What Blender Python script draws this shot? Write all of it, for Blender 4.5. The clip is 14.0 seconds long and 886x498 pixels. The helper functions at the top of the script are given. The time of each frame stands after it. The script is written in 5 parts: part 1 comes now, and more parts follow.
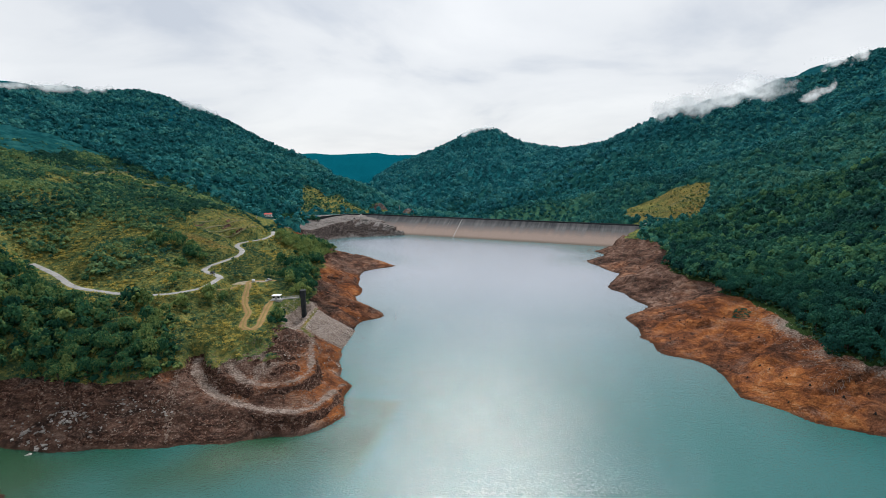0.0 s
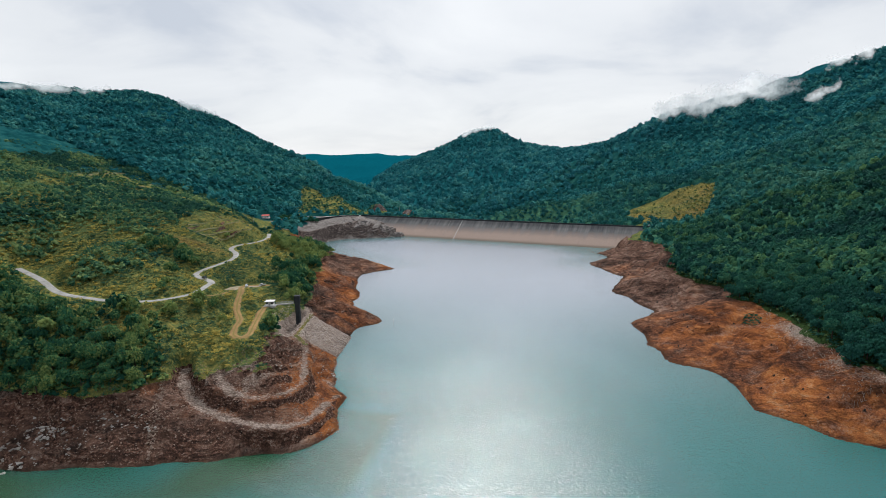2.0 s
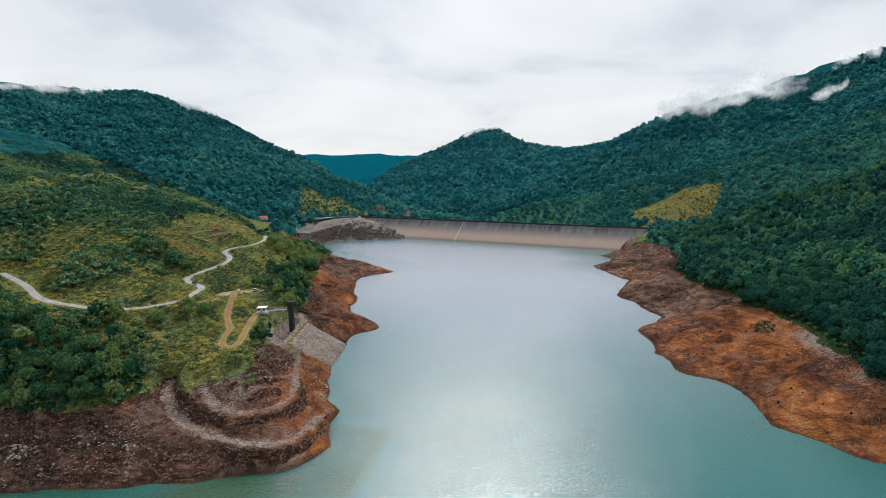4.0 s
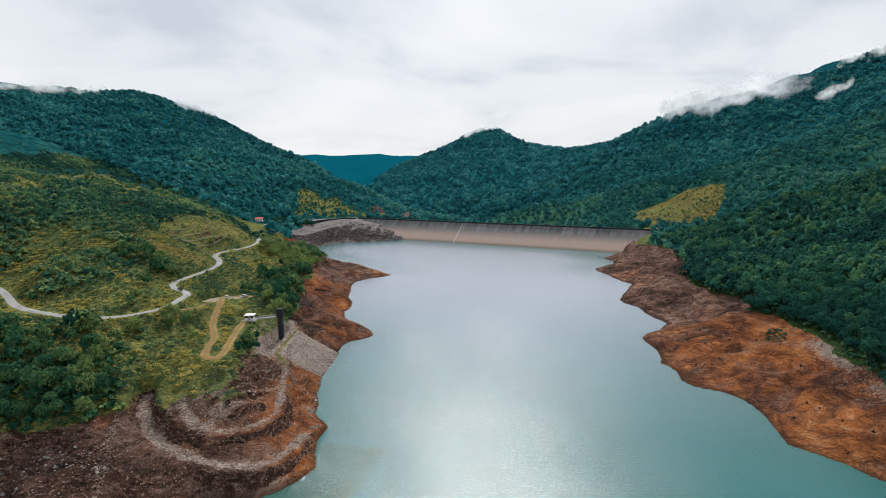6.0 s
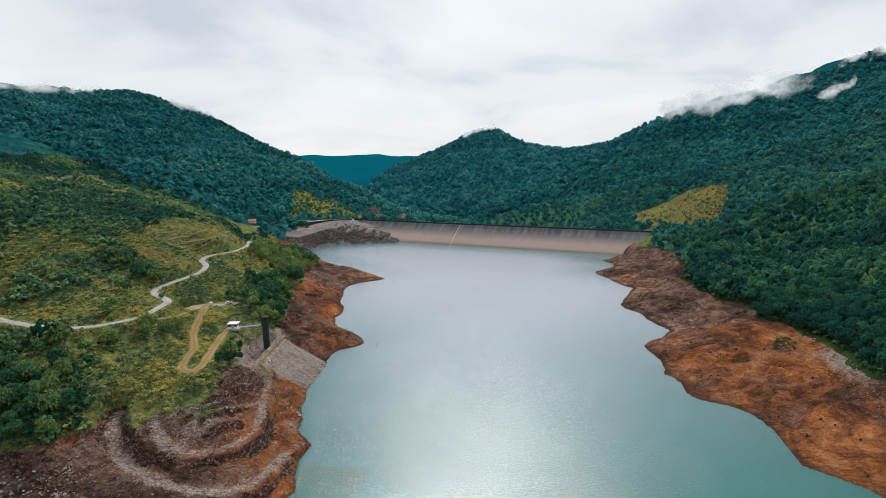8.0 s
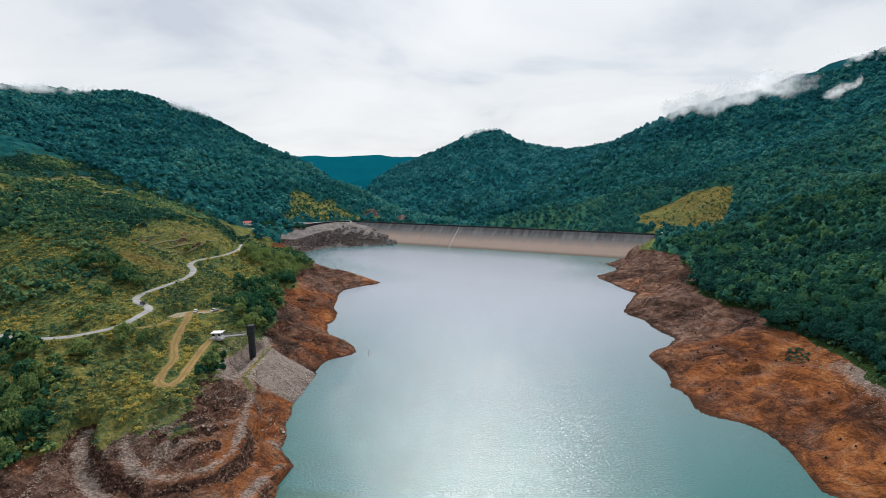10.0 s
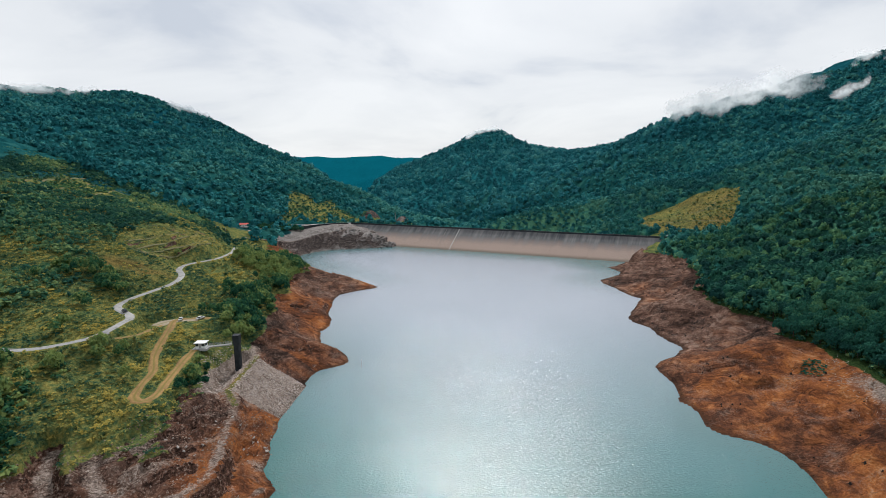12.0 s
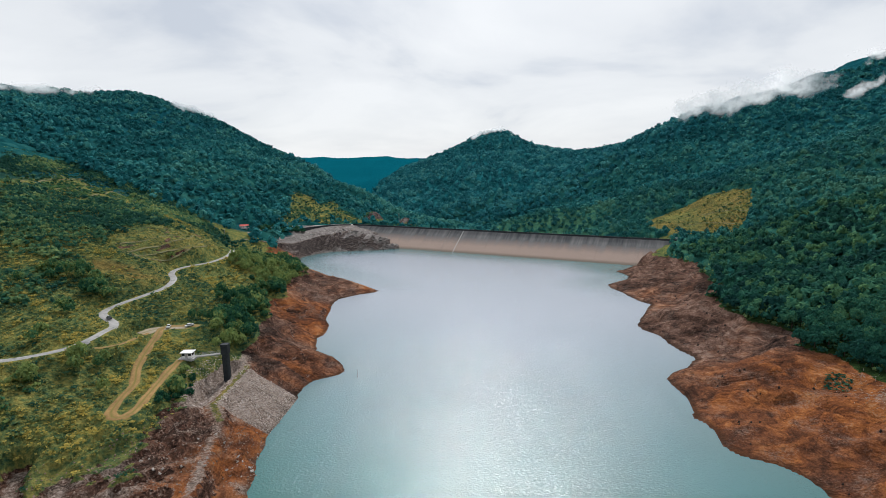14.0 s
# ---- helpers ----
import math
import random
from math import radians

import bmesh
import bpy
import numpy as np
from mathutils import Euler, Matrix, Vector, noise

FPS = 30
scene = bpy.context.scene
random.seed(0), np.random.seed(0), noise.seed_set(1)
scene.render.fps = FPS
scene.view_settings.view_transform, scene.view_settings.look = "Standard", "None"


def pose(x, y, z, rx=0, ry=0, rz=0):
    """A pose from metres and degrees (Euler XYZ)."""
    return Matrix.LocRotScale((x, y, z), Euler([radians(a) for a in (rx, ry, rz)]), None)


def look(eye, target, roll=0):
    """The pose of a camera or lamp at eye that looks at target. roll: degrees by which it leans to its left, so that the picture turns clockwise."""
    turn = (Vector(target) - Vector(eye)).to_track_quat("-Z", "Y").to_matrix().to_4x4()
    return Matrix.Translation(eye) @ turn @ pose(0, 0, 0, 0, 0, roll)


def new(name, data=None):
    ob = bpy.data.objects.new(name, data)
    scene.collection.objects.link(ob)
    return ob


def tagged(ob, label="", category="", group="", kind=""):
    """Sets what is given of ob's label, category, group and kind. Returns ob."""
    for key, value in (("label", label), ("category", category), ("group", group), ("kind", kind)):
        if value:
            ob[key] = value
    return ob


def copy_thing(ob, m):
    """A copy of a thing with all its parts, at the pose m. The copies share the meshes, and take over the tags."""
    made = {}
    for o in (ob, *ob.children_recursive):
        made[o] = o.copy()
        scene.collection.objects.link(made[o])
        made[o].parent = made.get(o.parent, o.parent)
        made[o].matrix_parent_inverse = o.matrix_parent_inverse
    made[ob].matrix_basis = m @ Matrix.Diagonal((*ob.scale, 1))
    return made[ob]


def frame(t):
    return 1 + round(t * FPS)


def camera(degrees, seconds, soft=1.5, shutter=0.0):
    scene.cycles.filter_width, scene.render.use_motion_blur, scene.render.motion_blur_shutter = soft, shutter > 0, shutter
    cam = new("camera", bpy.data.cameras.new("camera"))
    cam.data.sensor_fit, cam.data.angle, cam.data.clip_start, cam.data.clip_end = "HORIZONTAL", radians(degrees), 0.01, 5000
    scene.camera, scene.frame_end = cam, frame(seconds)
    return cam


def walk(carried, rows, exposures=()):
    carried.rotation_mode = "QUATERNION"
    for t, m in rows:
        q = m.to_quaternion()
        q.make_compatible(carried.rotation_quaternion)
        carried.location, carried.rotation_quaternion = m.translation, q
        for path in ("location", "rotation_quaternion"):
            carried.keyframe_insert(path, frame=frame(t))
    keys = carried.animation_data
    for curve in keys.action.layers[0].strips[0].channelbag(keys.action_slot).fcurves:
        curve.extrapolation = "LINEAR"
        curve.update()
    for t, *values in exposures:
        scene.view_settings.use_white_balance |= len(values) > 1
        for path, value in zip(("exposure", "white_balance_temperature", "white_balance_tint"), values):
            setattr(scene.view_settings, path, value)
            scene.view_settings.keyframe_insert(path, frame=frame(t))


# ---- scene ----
cam = camera(80.4, 14.0, soft=0.7)
PATH = [
    (0, (2.161, 4.379, 104.255), (-18.775, 100.775, 87.837), -0.92),
    (0.5, (1.834, 7.001, 104.312), (-19.190, 103.386, 87.949), -0.95),
    (1, (1.469, 9.747, 104.370), (-19.565, 106.133, 88.021), -0.97),
    (1.5, (1.093, 12.606, 104.429), (-19.948, 108.990, 88.077), -0.99),
    (2, (0.730, 15.563, 104.487), (-20.349, 111.938, 88.131), -1.01),
    (2.5, (0.395, 18.607, 104.547), (-20.759, 114.965, 88.189), -1.03),
    (3, (0.104, 21.726, 104.606), (-21.154, 118.063, 88.255), -1.04),
    (5.5, (-0.520, 38.125, 104.908), (-22.151, 134.389, 88.614), -1.11),
    (6, (-0.482, 41.508, 104.967), (-22.101, 137.775, 88.681), -1.12),
    (6.5, (-0.402, 44.910, 105.026), (-21.989, 141.185, 88.745), -1.13),
    (7, (-0.288, 48.324, 105.083), (-21.837, 144.610, 88.809), -1.14),
    (7.5, (-0.150, 51.748, 105.138), (-21.669, 148.042, 88.875), -1.14),
    (8, (0.002, 55.177, 105.191), (-21.506, 151.476, 88.945), -1.15),
    (8.2, (0.065, 56.550, 105.212), (-21.448, 152.849, 88.974), -1.15),
    (10.5, (0.660, 72.323, 105.400), (-21.256, 168.561, 89.345), -1.16),
    (11, (0.719, 75.746, 105.426), (-21.320, 171.965, 89.419), -1.16),
    (11.5, (0.746, 79.170, 105.444), (-21.403, 175.371, 89.480), -1.15),
    (12, (0.740, 82.595, 105.455), (-21.500, 178.781, 89.524), -1.15),
    (12.5, (0.706, 86.025, 105.456), (-21.624, 182.194, 89.549), -1.15),
    (13, (0.652, 89.464, 105.446), (-21.814, 185.603, 89.559), -1.14),
    (13.5, (0.590, 92.916, 105.426), (-22.154, 188.993, 89.563), -1.13),
    (14, (0.536, 96.385, 105.394), (-22.784, 192.335, 89.582), -1.12),
]
walk(cam, [(t, look(eye, target, roll)) for t, eye, target, roll in PATH])

# -- light --
world = bpy.data.worlds.new("overcast_sky")
scene.world = world
world.use_nodes = True
SUN_AZ, SUN_EL = -9.0, 45.0      # degrees from +y (to the right positive), and above the horizon


def sky_nodes():
    nt = world.node_tree
    nt.nodes.clear()
    n, l = nt.nodes.new, nt.links.new
    out, bg = n("ShaderNodeOutputWorld"), n("ShaderNodeBackground")
    sky = n("ShaderNodeTexSky")
    sky.sky_type, sky.sun_disc = "NISHITA", False
    sky.sun_elevation, sky.sun_rotation = radians(SUN_EL), radians(SUN_AZ)
    dim = n("ShaderNodeVectorMath")
    dim.operation = "SCALE"
    dim.inputs["Scale"].default_value = 0.10
    l(sky.outputs[0], dim.inputs[0])
    geo, sep = n("ShaderNodeTexCoord"), n("ShaderNodeSeparateXYZ")
    l(geo.outputs["Generated"], sep.inputs[0])
    rise = n("ShaderNodeMath")
    rise.operation = "ADD"
    rise.inputs[1].default_value = 0.22
    l(sep.outputs[2], rise.inputs[0])
    top = n("ShaderNodeMath")
    top.operation = "MAXIMUM"
    top.inputs[1].default_value = 0.08
    l(rise.outputs[0], top.inputs[0])
    flat = n("ShaderNodeCombineXYZ")
    for i in (0, 1):
        d = n("ShaderNodeMath")
        d.operation = "DIVIDE"
        l(sep.outputs[i], d.inputs[0])
        l(top.outputs[0], d.inputs[1])
        l(d.outputs[0], flat.inputs[i])
    big = n("ShaderNodeTexNoise")
    big.inputs["Scale"].default_value, big.inputs["Detail"].default_value = 0.9, 6
    big.inputs["Roughness"].default_value, big.inputs["Distortion"].default_value = 0.5, 0.35
    l(flat.outputs[0], big.inputs["Vector"])
    ramp = n("ShaderNodeValToRGB")
    e = ramp.color_ramp.elements
    e[0].position, e[0].color = 0.36, (0.60, 0.65, 0.73, 1)
    e[1].position, e[1].color = 0.60, (0.885, 0.91, 0.94, 1)
    m = ramp.color_ramp.elements.new(0.47)
    m.color = (0.80, 0.83, 0.87, 1)
    l(big.outputs["Fac"], ramp.inputs[0])
    mix = n("ShaderNodeMix")
    mix.data_type = "RGBA"
    mix.inputs[0].default_value = 0.93
    l(dim.outputs[0], mix.inputs["A"])
    l(ramp.outputs[0], mix.inputs["B"])
    # thin cloud scatters the sun's light forwards: a wide bright aureole round its place
    aim = n("ShaderNodeVectorMath")
    aim.operation = "DOT_PRODUCT"
    l(geo.outputs["Generated"], aim.inputs[0])
    aim.inputs[1].default_value = (math.sin(radians(SUN_AZ)) * math.cos(radians(SUN_EL)), math.cos(radians(SUN_AZ)) * math.cos(radians(SUN_EL)), math.sin(radians(SUN_EL)))
    up = n("ShaderNodeMath")
    up.operation = "MAXIMUM"
    l(aim.outputs["Value"], up.inputs[0])
    fall = n("ShaderNodeMath")
    fall.operation = "POWER"
    l(up.outputs[0], fall.inputs[0])
    fall.inputs[1].default_value = 14.0
    gain = n("ShaderNodeMath")
    gain.operation = "MULTIPLY_ADD"
    l(fall.outputs[0], gain.inputs[0])
    gain.inputs[1].default_value, gain.inputs[2].default_value = 0.4, 1.0
    l(gain.outputs[0], bg.inputs[1])
    l(mix.outputs["Result"], bg.inputs[0])
    l(bg.outputs[0], out.inputs[0])


sky_nodes()
sun = new("sun", bpy.data.lights.new("sun", "SUN"))
sun.data.energy, sun.data.angle, sun.data.color = 3.05, radians(5), (1.0, 0.97, 0.955)
SUN_DIR = Vector((math.sin(radians(SUN_AZ)) * math.cos(radians(SUN_EL)), math.cos(radians(SUN_AZ)) * math.cos(radians(SUN_EL)), math.sin(radians(SUN_EL))))
sun.matrix_world = look(SUN_DIR * 900, (0, 0, 0))

# -- ground shape --
WATER_Z = 0.0
SHORE_RIGHT = [(34, 668), (21, 660), (42, 626), (55, 596), (33, 559), (43, 535), (53, 507), (60, 500), (45, 445), (55, 425), (62, 400), (67, 389),
               (62, 377), (52, 366), (48, 358), (54, 333), (53, 317), (57, 307), (56, 297), (61, 291), (75, 284), (82, 273), (83, 260), (82, 242),
               (88, 238), (96, 233), (105, 223), (115, 219), (125, 216), (150, 205), (190, 170), (240, 90), (290, -60), (340, -300), (360, -900)]
SHORE_LEFT = [(-214, 730), (-262, 710), (-289, 698), (-307, 658), (-298, 630), (-284, 606), (-257, 585), (-230, 562), (-194, 536), (-157, 509), (-167, 495),
              (-179, 477), (-178, 465), (-172, 445), (-164, 424), (-155, 409), (-149, 390), (-151, 384), (-143, 367), (-141, 361), (-128, 357), (-120, 349),
              (-111, 337), (-114, 331), (-122, 322), (-122, 306), (-118, 285), (-115, 270), (-108, 250), (-104, 244), (-101, 235), (-90, 225), (-91, 212),
              (-81, 197), (-84, 188), (-95, 176), (-104, 174), (-119, 167), (-135, 162)]
SHORE_NEAR = [(-139, 159), (-158, 155), (-172, 151), (-180, 148), (-202, 148), (-228, 146), (-216, 138), (-192, 133), (-177, 129), (-167, 124), (-160, 112),
              (-176, 88), (-212, 30), (-250, -120), (-300, -400), (-320, -900)]
RIDGE_LEFT = [(-1198, 1000, 281), (-1180, 1050, 290), (-1130, 1150, 293), (-1093, 1250, 301), (-1095, 1350, 292), (-1049, 1450, 258), (-1012, 1500, 228), (-901, 1500, 181), (-775, 1500, 129), (-660, 1400, 106), (-560, 1330, 65), (-461, 1260, 35), (-368, 1180, 21), (-290, 1120, 15), (-197, 1050, -3)]
RIDGE_FAR = [(-870, 2150, 30), (-702, 2250, 76), (-585, 2360, 130), (-507, 2480, 180), (-364, 2600, 257), (-283, 2600, 252), (-190, 2600, 199), (-81, 2500, 175), (30, 2400, 134), (123, 2200, 146), (182, 1950, 160), (235, 1600, 196), (327, 1450, 200), (432, 1300, 192), (490, 1220, 190), (583, 1350, 262), (674, 1400, 335)]
RIDGE_HORIZON = [(-3200, 3700, 260), (-2600, 4100, 200), (-2057, 4300, 189), (-1668, 4500, 183), (-1102, 4500, 180), (-500, 4600, 170), (600, 4400, 200), (2200, 3800, 350)]
SLOPE_RIGHT = [(123, 262, 16), (126, 300, 17), (124, 336, 17), (112, 380, 17), (100, 425, 17), (92, 469, 17), (100, 520, 16), (104, 580, 14), (92, 630, 15),
               (190, 260, 42), (188, 340, 42), (180, 430, 38), (172, 500, 30), (145, 600, 26), (125, 670, 25), (330, 300, 105), (320, 450, 95), (300, 600, 88),
               (287, 678, 84), (198, 743, 66), (140, 760, 38), (150, 850, 50), (304, 920, 105), (560, 600, 195), (600, 900, 240)]
SLOPE_LEFT = [(-163, 290, 22), (-189, 304, 28), (-196, 340, 26), (-188, 374, 24), (-200, 438, 14), (-232, 490, 20), (-262, 540, 18), (-276, 272, 58), (-242, 297, 44), (-297, 348, 64), (-292, 390, 63), (-280, 416, 61), (-284, 440, 57), (-312, 420, 68), (-305, 465, 58), (-320, 500, 55),
              (-412, 533, 75), (-516, 522, 97), (-496, 822, 88), (-370, 893, 53), (-376, 815, 31), (-423, 850, 50), (-385, 660, 30), (-330, 580, 30), (-717, 789, 150), (-760, 1320, 132), (-830, 1330, 158), (-900, 1330, 180),
              (-718, 656, 158), (-306, 745, 20), (-345, 720, 20), (-330, 800, 24), (-268, 748, 19), (-245, 742, 13), (-226, 736, 7), (-250, 729, 13), (-264, 721, 14), (-288, 709, 13), (-318, 684, 14)]
SLOPE_NEAR = [(-176, 179, 24), (-172, 199, 25), (-198, 232, 33), (-165, 169, 12), (-150, 184, 13), (-143, 205, 19), (-161, 190, 18), (-134, 196, 16),
              (-116, 186, 10), (-112, 208, 14), (-150, 234, 23), (-152, 262, 21), (-140, 246, 16), (-143, 275, 13), (-114, 259, 6.5), (-170, 281, 23), (-240, 200, 44),
              (-330, 230, 85), (-210, 160, 10), (-260, 170, 40), (-320, 100, 50), (-230, 60, 12)]
SPURS = [(50, 556, 5), (72, 556, 10), (70, 596, 3), (88, 600, 8), (72, 498, 2), (84, 497, 7), (60, 446, 6), (80, 447, 12), (80, 388, 1.6), (94, 390, 5.5),
         (62, 360, 6.5), (82, 358, 10.5), (104, 350, 13.5), (72, 318, 3), (92, 318, 8), (98, 285, 7), (112, 290, 12), (104, 252, 8), (112, 236, 7), (66, 420, 3),
         (-172, 510, 4.5), (-190, 512, 9), (-210, 508, 13), (-192, 465, 4), (-165, 392, 2), (-180, 400, 5), (-196, 407, 11), (-160, 418, 6), (-180, 430, 11), (-122, 340, 4.5), (-136, 345, 9), (-153, 367, 3.5)]
VALLEY = [(-120, 880, -18), (0, 830, -4), (70, 780, 20), (-250, 860, 14), (-300, 850, 22), (-200, 940, -22), (-340, 1020, 14), (-430, 1080, 38),
          (132, 1000, 76), (60, 990, 50), (-10, 970, 30), (-62, 955, 18), (-131, 935, 2), (-60, 1120, -40), (40, 1160, -5), (120, 1200, 40), (-150, 1250, -60), (-330, 1420, -70), (-520, 1620, -60), (-800, 1800, -70),
          (-200, 1500, -20), (0, 1420, 15), (-400, 1750, 0), (-950, 2100, -60), (-1250, 2900, -40), (-1450, 2500, 40), (-250, 1850, 80), (0, 1750, 100), (-1700, 2200, 200),
          (250, 2750, 140), (0, 2800, 140), (450, 2500, 170), (900, 2600, 300), (150, 1900, 120)]
REST = [(-900, -300, 220), (800, -300, 240), (0, -1500, 250), (-420, 0, 90), (460, 0, 130), (-4600, 0, 400), (4600, 0, 500), (4600, 4600, 400), (-4600, 4600, 300),
        (-1800, 600, 380), (1500, 800, 420), (0, -4600, 300), (-2000, 5200, 150), (1000, 5200, 150)]
ROAD = [(-330, 275, 43), (-298, 262, 40), (-264, 243, 38), (-236, 236, 37.5), (-219, 235, 37), (-204, 239, 36.5), (-196, 250, 36), (-193, 260, 36), (-197, 276, 36), (-202, 287, 36),
        (-222, 300, 36.3), (-227, 314, 36.8), (-227, 331, 37.4), (-228, 348, 38), (-237, 366, 38.5), (-252, 382, 39), (-258, 399, 39), (-254, 425, 38.5), (-262, 455, 38), (-279, 484, 37),
        (-300, 510, 32), (-330, 560, 28), (-368, 640, 31), (-372, 700, 30), (-366, 750, 26), (-346, 773, 24.4), (-318, 792, 23.6), (-298, 793, 23.2)]
TRACK_UPPER = [(-180, 316, 27.3), (-189, 314, 27.6), (-195, 308, 28), (-189, 297, 27.6), (-182, 283, 25.8), (-173, 268, 24.4), (-164, 257, 23.2), (-160, 247, 22.5), (-154, 236, 22), (-149, 233.5, 21.8), (-147, 238, 21.8), (-152, 250, 22), (-158, 264, 22.2), (-162, 274, 22.5), (-165, 283, 23)]
TRACK_SPUR = [(-196, 300, 28), (-195.5, 294, 28.2), (-191, 283, 29.8), (-187.5, 275, 31.5), (-186, 267, 33.2), (-188, 261, 34.5)]
PARKING = [(-199, 298, 28), (-197, 305, 28), (-192, 311, 27.8), (-185, 314, 27.5)]
BENCH_LOWER = [(-160, 208, 15), (-157, 202, 13), (-150, 195, 11.5), (-136, 187, 9), (-123, 183, 8), (-108, 182, 7), (-99, 184, 6), (-94, 192, 5), (-94, 205, 4), (-94, 220, 2)]
BENCH_UPPER = [(-146, 208, 16.5), (-140, 203, 15), (-128, 194, 13), (-114, 194, 12), (-107, 201, 11.5), (-106, 212, 11), (-115, 232, 11), (-127, 257, 11.6), (-137, 267, 12.4), (-139, 276, 12.5), (-143, 290, 12.5), (-147, 305, 12.7)]
ABUTMENT_TRACK = [(-352, 600, 29), (-346, 616, 26), (-336, 655, 17), (-326, 668, 14.5), (-316, 686, 17), (-302, 714, 20), (-284, 742, 22), (-278, 768, 23)]
HILLOCKS = [(-298, 864, 36.0, 19), (-239, 856, 29.5, 16)]
TERRACE_HIGH = [(-520, 470), (-545, 565), (-488, 590), (-400, 545), (-400, 485), (-444, 462)]
TERRACE_LOW = [(-298, 382), (-301, 424), (-296, 462), (-274, 468), (-264, 425), (-266, 402), (-259, 382), (-276, 366)]
DAM_A, DAM_B, DAM_Z, DAM_RUN = Vector((-300, 791.1)), Vector((118, 672.0)), 23.0, 31.0     # ends of the crest, its height, its slope's length in plan
DAM_DIR = (DAM_B - DAM_A).normalized()
DAM_OUT = Vector((DAM_DIR.y, -DAM_DIR.x))


def lattice(ix, iy, seed):
    h = (ix.astype(np.int64) * 374761393 + iy.astype(np.int64) * 668265263 + seed * 974634721) & 0x7FFFFFFF
    h = ((h ^ (h >> 13)) * 1274126177) & 0x7FFFFFFF
    return ((h ^ (h >> 16)) & 0xFFFF) / 65535.0


def value_noise(x, y, size, seed=0):
    """Smooth noise from -1 to 1 with cells of that size."""
    u, v = x / size, y / size
    ix, iy = np.floor(u), np.floor(v)
    fx, fy = u - ix, v - iy
    fx, fy = fx * fx * fx * (fx * (fx * 6 - 15) + 10), fy * fy * fy * (fy * (fy * 6 - 15) + 10)
    a, b = lattice(ix, iy, seed), lattice(ix + 1, iy, seed)
    c, d = lattice(ix, iy + 1, seed), lattice(ix + 1, iy + 1, seed)
    return (a + (b - a) * fx) * (1 - fy) * 2 + (c + (d - c) * fx) * fy * 2 - 1


def fractal(x, y, size, octaves, seed=0):
    total, gain = 0, 1.0
    for k in range(octaves):
        r = 0.6 * (k + 1)
        total = total + gain * value_noise(x * math.cos(r) - y * math.sin(r), x * math.sin(r) + y * math.cos(r), size / 2 ** k, seed + k)
        gain *= 0.5
    return total


def ease(v, a, b):
    t = np.clip((v - a) / (b - a), 0, 1)
    return t * t * (3 - 2 * t)


def to_line(x, y, line, reach=40.0):
    """The distance from points to a polyline, up to reach, and the line's height (or 0) at the foot."""
    best, height = np.full(x.shape, reach), np.zeros(x.shape)
    for p, q in zip(line[:-1], line[1:]):
        near = np.nonzero((x > min(p[0], q[0]) - reach) & (x < max(p[0], q[0]) + reach) & (y > min(p[1], q[1]) - reach) & (y < max(p[1], q[1]) + reach))[0]
        dx, dy = q[0] - p[0], q[1] - p[1]
        if not len(near) or dx * dx + dy * dy < 1e-9:
            continue
        u, v = x[near] - p[0], y[near] - p[1]
        s = np.clip((u * dx + v * dy) / (dx * dx + dy * dy), 0, 1)
        d = np.hypot(u - s * dx, v - s * dy)
        less = d < best[near]
        best[near[less]] = d[less]
        if len(p) > 2:
            height[near[less]] = p[2] + s[less] * (q[2] - p[2])
    return best, height


def inside(x, y, ring):
    odd = np.zeros(x.shape, bool)
    for (ax, ay), (bx, by) in zip(ring, ring[1:] + ring[:1]):
        if ay != by:
            odd ^= ((ay > y) != (by > y)) & (x < (bx - ax) * (y - ay) / (by - ay) + ax)
    return odd


def dense(line, step):
    """A polyline's points at even steps, smoothed through its corners."""
    out = []
    for i in range(len(line) - 1):
        p0, p1, p2, p3 = (np.array(line[min(max(k, 0), len(line) - 1)], float) for k in (i - 1, i, i + 1, i + 2))
        n = max(1, int(np.linalg.norm(p2[:2] - p1[:2]) / step))
        for t in np.arange(n) / n:
            out.append(tuple(0.5 * (2 * p1 + (p2 - p0) * t + (2 * p0 - 5 * p1 + 4 * p2 - p3) * t * t + (3 * p1 - p0 - 3 * p2 + p3) * t ** 3)))
    return out + [tuple(map(float, line[-1]))]


LAKE = SHORE_RIGHT[::-1] + SHORE_LEFT + SHORE_NEAR


def swell(pts, c):
    """A smooth height field through points (x, y, z)."""
    p = np.array(pts, float)
    scale = 1000.0
    def kernel(ax, ay):
        return np.sqrt(((ax[:, None] - p[None, :, 0]) ** 2 + (ay[:, None] - p[None, :, 1]) ** 2) / scale ** 2 + (c / scale) ** 2)
    a = kernel(p[:, 0], p[:, 1])
    a[np.diag_indices(len(p))] -= 0.004
    big = np.zeros((len(p) + 1, len(p) + 1))
    big[:-1, :-1], big[-1, :-1], big[:-1, -1] = a, 1, 1
    w = np.linalg.solve(big, np.append(p[:, 2], 0))
    return lambda x, y: kernel(x, y) @ w[:-1] + w[-1]


def shape_points():
    pts = [(x, y, 0.0) for x, y in dense(SHORE_RIGHT, 18) + dense(SHORE_LEFT, 18) + dense(SHORE_NEAR, 18)]
    for line in (SLOPE_RIGHT, SLOPE_LEFT, SLOPE_NEAR, SPURS, VALLEY, REST):
        pts += line
    for line, step in ((RIDGE_LEFT, 60), (RIDGE_FAR, 80), (RIDGE_HORIZON, 300), (ROAD, 14), (TRACK_UPPER, 14)):
        pts += dense(line, step)
    keep, seen = [], set()
    for p in pts:
        key = (round(p[0] / 5), round(p[1] / 5))
        if key not in seen:
            seen.add(key)
            keep.append(p)
    return keep


